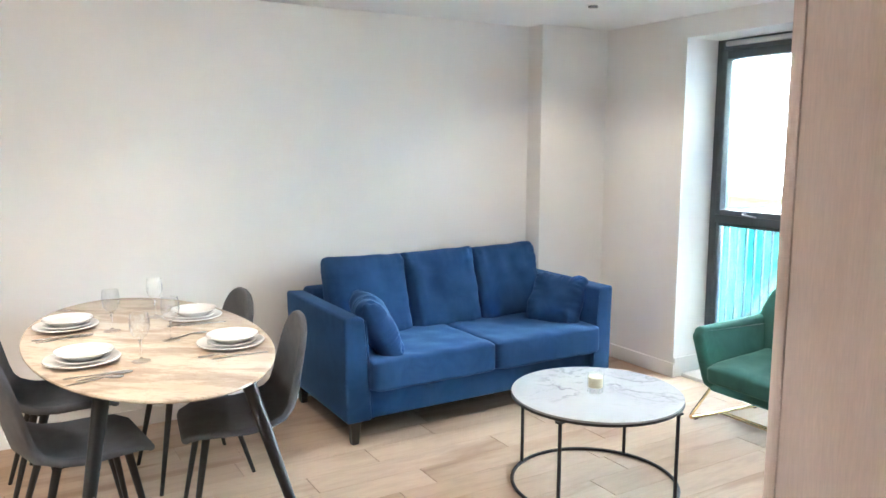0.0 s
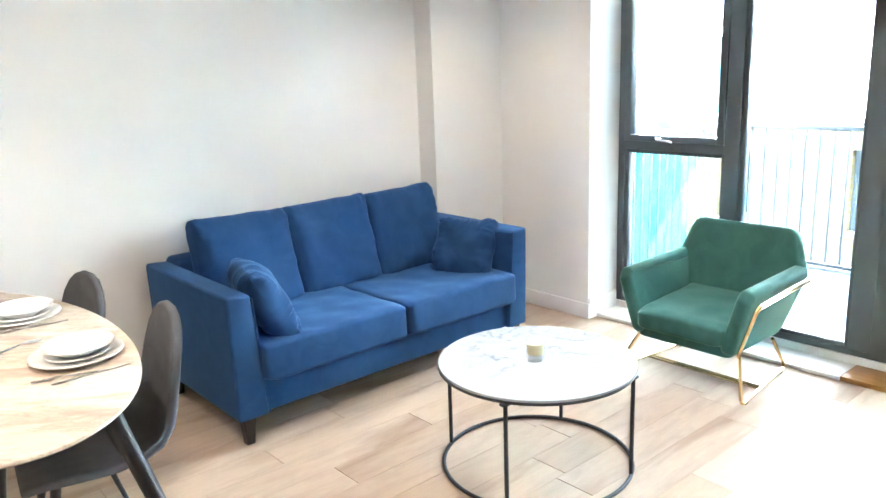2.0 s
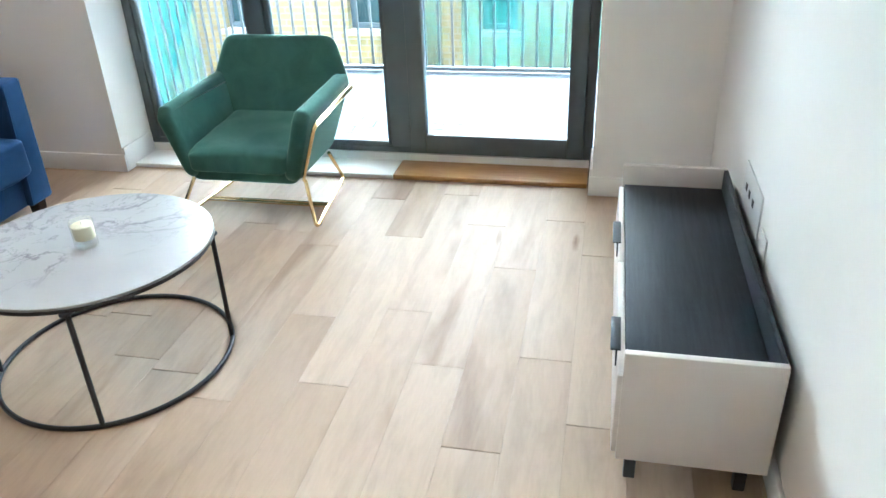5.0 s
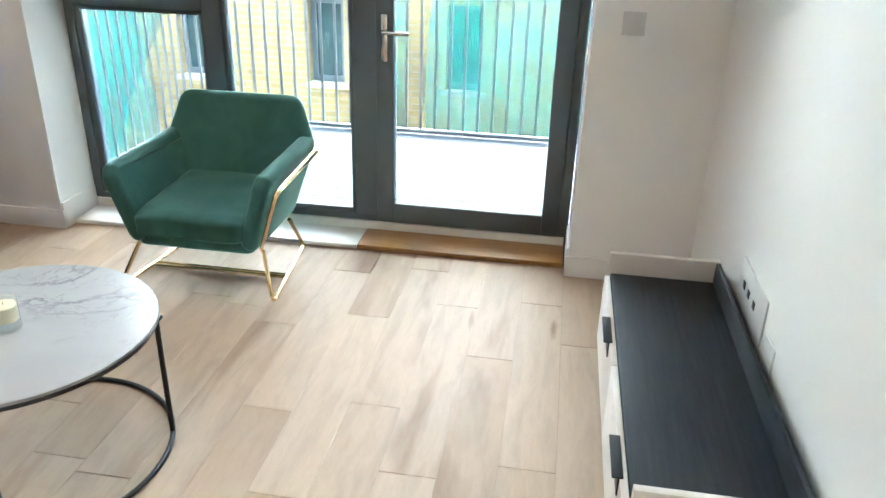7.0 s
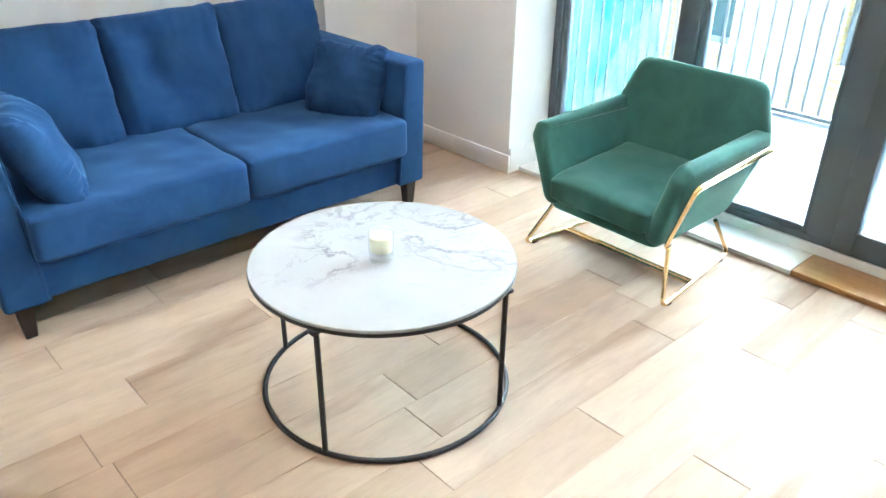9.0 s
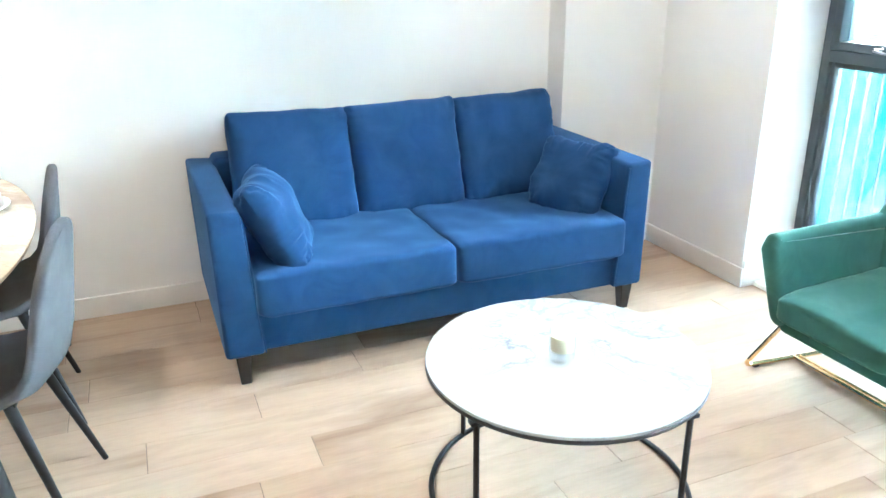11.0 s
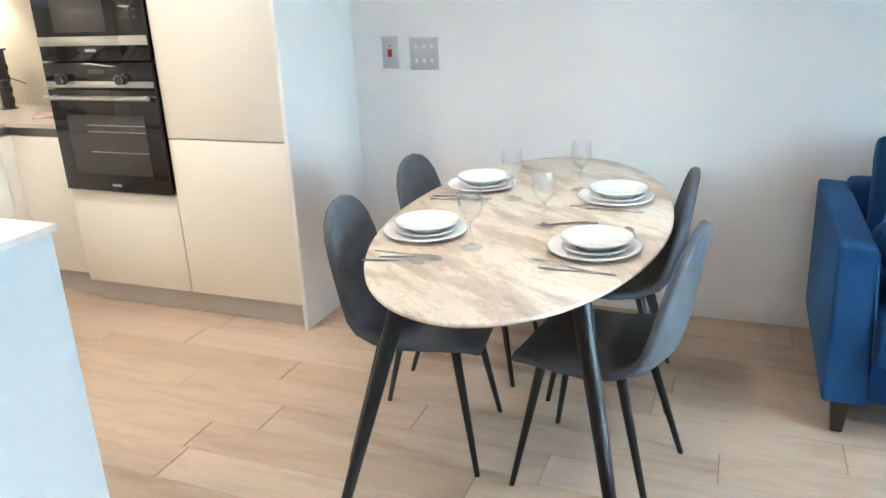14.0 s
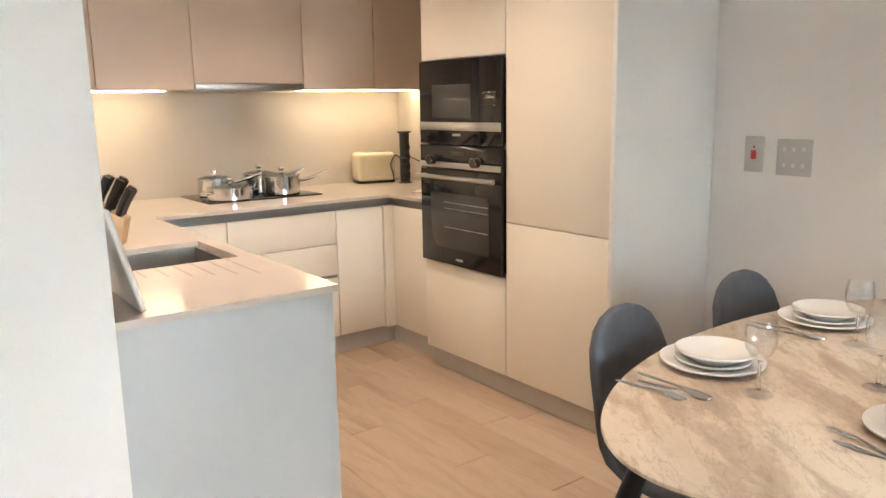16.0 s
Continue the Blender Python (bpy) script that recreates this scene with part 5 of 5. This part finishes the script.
def cloth(name, corners, material, label, n=28, fold=0.12, seed=0, sag=0.3):
    """A hanging sheet between four corners (top near, top far, bottom far, bottom near), with folds and an uneven lower edge."""
    a, b, c, d = (Vector(p) for p in corners)
    out = (b - a).cross(d - a).normalized()
    bm, grid = bmesh.new(), {}
    for i in range(n + 1):
        for j in range(n + 1):
            u, v = i / n, j / n
            p = (a * (1 - u) + b * u) * (1 - v) + (d * (1 - u) + c * u) * v
            k = noise.noise(Vector((u * 5 + seed, v * 1.6, seed))) * fold * (0.3 + v) + noise.noise(Vector((u * 14 + seed, v * 5, 2.0))) * fold * 0.35
            p = p + out * k
            p.z -= sag * v * (noise.noise(Vector((u * 4.5 + seed, 1.0, seed * 2))) + 0.4 * math.sin(u * 9 + seed)) + 0.25 * sag * math.sin(u * math.pi) * (1 - v)
            grid[i, j] = bm.verts.new(p)
    for i in range(n):
        for j in range(n):
            bm.faces.new((grid[i, j], grid[i + 1, j], grid[i + 1, j + 1], grid[i, j + 1]))
    bmesh.ops.solidify(bm, geom=list(bm.faces), thickness=0.004)
    return tagged(part(name, bm, material), label, "netting", "debris netting outside")


cloth("debris_net", [(4.85, YR1 + 0.06, 1.0), (6.25, YR1 + 0.06, 0.98), (5.55, YR1 + 0.06, 0.28), (4.85, YR1 + 0.06, -0.1)], NET, "teal debris net tied along the side railing", seed=2, fold=0.05, sag=0.06)
cloth("debris_net", [(9.4, 1.1, 0.85), (9.4, 3.15, 0.8), (9.4, 3.25, -1.3), (9.4, 1.0, -1.1)], NET, "teal debris net hanging on the scaffold opposite", seed=5, fold=0.3, sag=0.8)
cloth("debris_net", [(9.6, 3.45, 0.85), (9.6, 4.15, 0.8), (9.6, 3.95, -1.0), (9.6, 3.5, -1.2)], NET, "teal debris net hanging in loose folds", seed=9, fold=0.3, sag=0.8)
cloth("debris_net", [(9.5, -4.2, 0.9), (9.5, 0.9, 0.75), (9.5, 0.7, -5.0), (9.5, -4.2, -5.0)], NET, "teal debris net over the lower scaffold", seed=13, fold=0.3, sag=0.5)
cloth("debris_net", [(9.5, 6.6, 0.8), (9.5, 9.5, 0.7), (9.5, 9.5, -4.0), (9.5, 6.3, -3.2)], NET, "teal debris net over scaffold boards", seed=17, fold=0.3, sag=0.5)

facade = thing("brick_building", pose(0, 0, 0), "yellow stock brick building wrapped in debris netting", "building")
BW, BP, BZ0, BZ1, BTOP = 0.42, 1.62, -0.55, 0.46, 0.76
for k in range(-4, 7):
    y = 1.05 + k * BP
    part("pier", boxed((10.0, 10.3, y + BW, y + BP, -9.0, BTOP)), BOARD, facade, smooth=False)
    part("spandrel", boxed((10.0, 10.3, y, y + BW, BZ1, BTOP)), BOARD, facade, smooth=False)
    part("spandrel", boxed((10.0, 10.3, y, y + BW, -9.0, BZ0)), BOARD, facade, smooth=False)
    part("sill", boxed((9.95, 10.1, y - 0.05, y + BW + 0.05, BZ0 - 0.001, BZ0 + 0.06), bev=0.004, seg=1), BOARD_GREY, facade, smooth=False)
    fw = part("window_frame", frame_ring(10.12, 10.18, y, y + BW, BZ0 + 0.06, BZ1, 0.06, bev=0.0), DARK_FRAME, facade, smooth=False)
    part("pane", boxed((10.14, 10.15, y + 0.06, y + BW - 0.06, BZ0 + 0.12, BZ1 - 0.06)), FAR_GLASS, fw, smooth=False)
part("coping", boxed((9.96, 10.34, 1.05 - 4 * BP, 1.05 + 7 * BP, BTOP, BTOP + 0.05)), BOARD_GREY, facade, smooth=False)

block = thing("apartment_building", pose(0, 0, 0), "pale brick apartment building across the site", "building")
XB0 = 15.0
part("wall", boxed((XB0, XB0 + 8, -26, 30, -9.0, 9)), PALE_BRICK, block, smooth=False)
part("parapet", boxed((XB0 - 0.15, XB0 + 0.3, -26, 30, 9.0, 9.4)), TRIM, block)
for fl in range(-2, 3):
    for k in range(15):
        y, z = -18 + k * 2.9 + (0.5 if k % 3 == 1 else 0), fl * 2.9 + 0.4
        w = part("window", frame_ring(XB0 - 0.05, XB0 - 0.001, y, y + 1.15, z, z + 1.6, 0.07, bev=0.0), TRIM if k % 2 else DARK_FRAME, block, smooth=False)
        part("pane", boxed((XB0 - 0.03, XB0 - 0.015, y + 0.07, y + 1.08, z + 0.07, z + 1.53)), FAR_GLASS, w, smooth=False)
for fl in (0, 1, 2):
    z = fl * 2.9 - 0.25
    bb = part("balcony", boxed((XB0 - 1.3, XB0 - 0.06, -3.6, -0.8, z, z + 0.2)), BOARD, block, smooth=False)
    part("balustrade", boxed((XB0 - 1.3, XB0 - 1.26, -3.6, -0.8, z + 0.2, z + 1.2)), FAR_GLASS, bb, smooth=False)


# ---- floor ----
struct("floor", boxed((XK - 0.2, XW + 0.36, -1.4, YN + 0.2, -0.12, -0.004)), GAP, "pale oak plank floor with a low sheen", "floor")
floor_ob = bpy.data.objects["floor"]
rng = random.Random(7)
PW = 0.168
meshes = {}


def plank_mesh(length):
    key = round(length, 2)
    if key not in meshes:
        bm = boxed((0.0007, key - 0.0007, 0.0003, PW - 0.0003, -0.012, 0.0))
        top = [e for e in bm.edges if all(v.co.z > -0.001 for v in e.verts)]
        bmesh.ops.bevel(bm, geom=top, offset=0.0006, segments=1, affect="EDGES")
        me = bpy.data.meshes.new("plank")
        bm.to_mesh(me)
        bm.free()
        me.materials.append(OAK)
        meshes[key] = me
    return meshes[key]


PL = 1.012
joints = {-1: 2.82, 0: 3.118, 1: 2.674, 2: 3.032, 3: 3.333, 4: 2.882, 5: 3.250, 6: 2.758, 8: 2.920}
for k in range(-15, 20):
    y = 1.682 + PW * k
    if y > YN or y + PW < -1.2:
        continue
    x0, x1 = (XK, XW + 0.085) if y + PW > YK - 0.1 else ((XL - 0.1, XW + 0.085) if y + PW > YS - 0.14 else (XL - 0.1, XJ))
    off = joints.get(k, 2.0 + rng.random() * PL)
    edges = [x0] + [e for e in [off + PL * i for i in range(-6, 3)] if x0 + 0.15 < e < x1 - 0.1] + [x1]
    for a, b in zip(edges, edges[1:]):
        p = new("plank", plank_mesh(b - a))
        p.location = (a, y, 0)
        p.parent = floor_ob
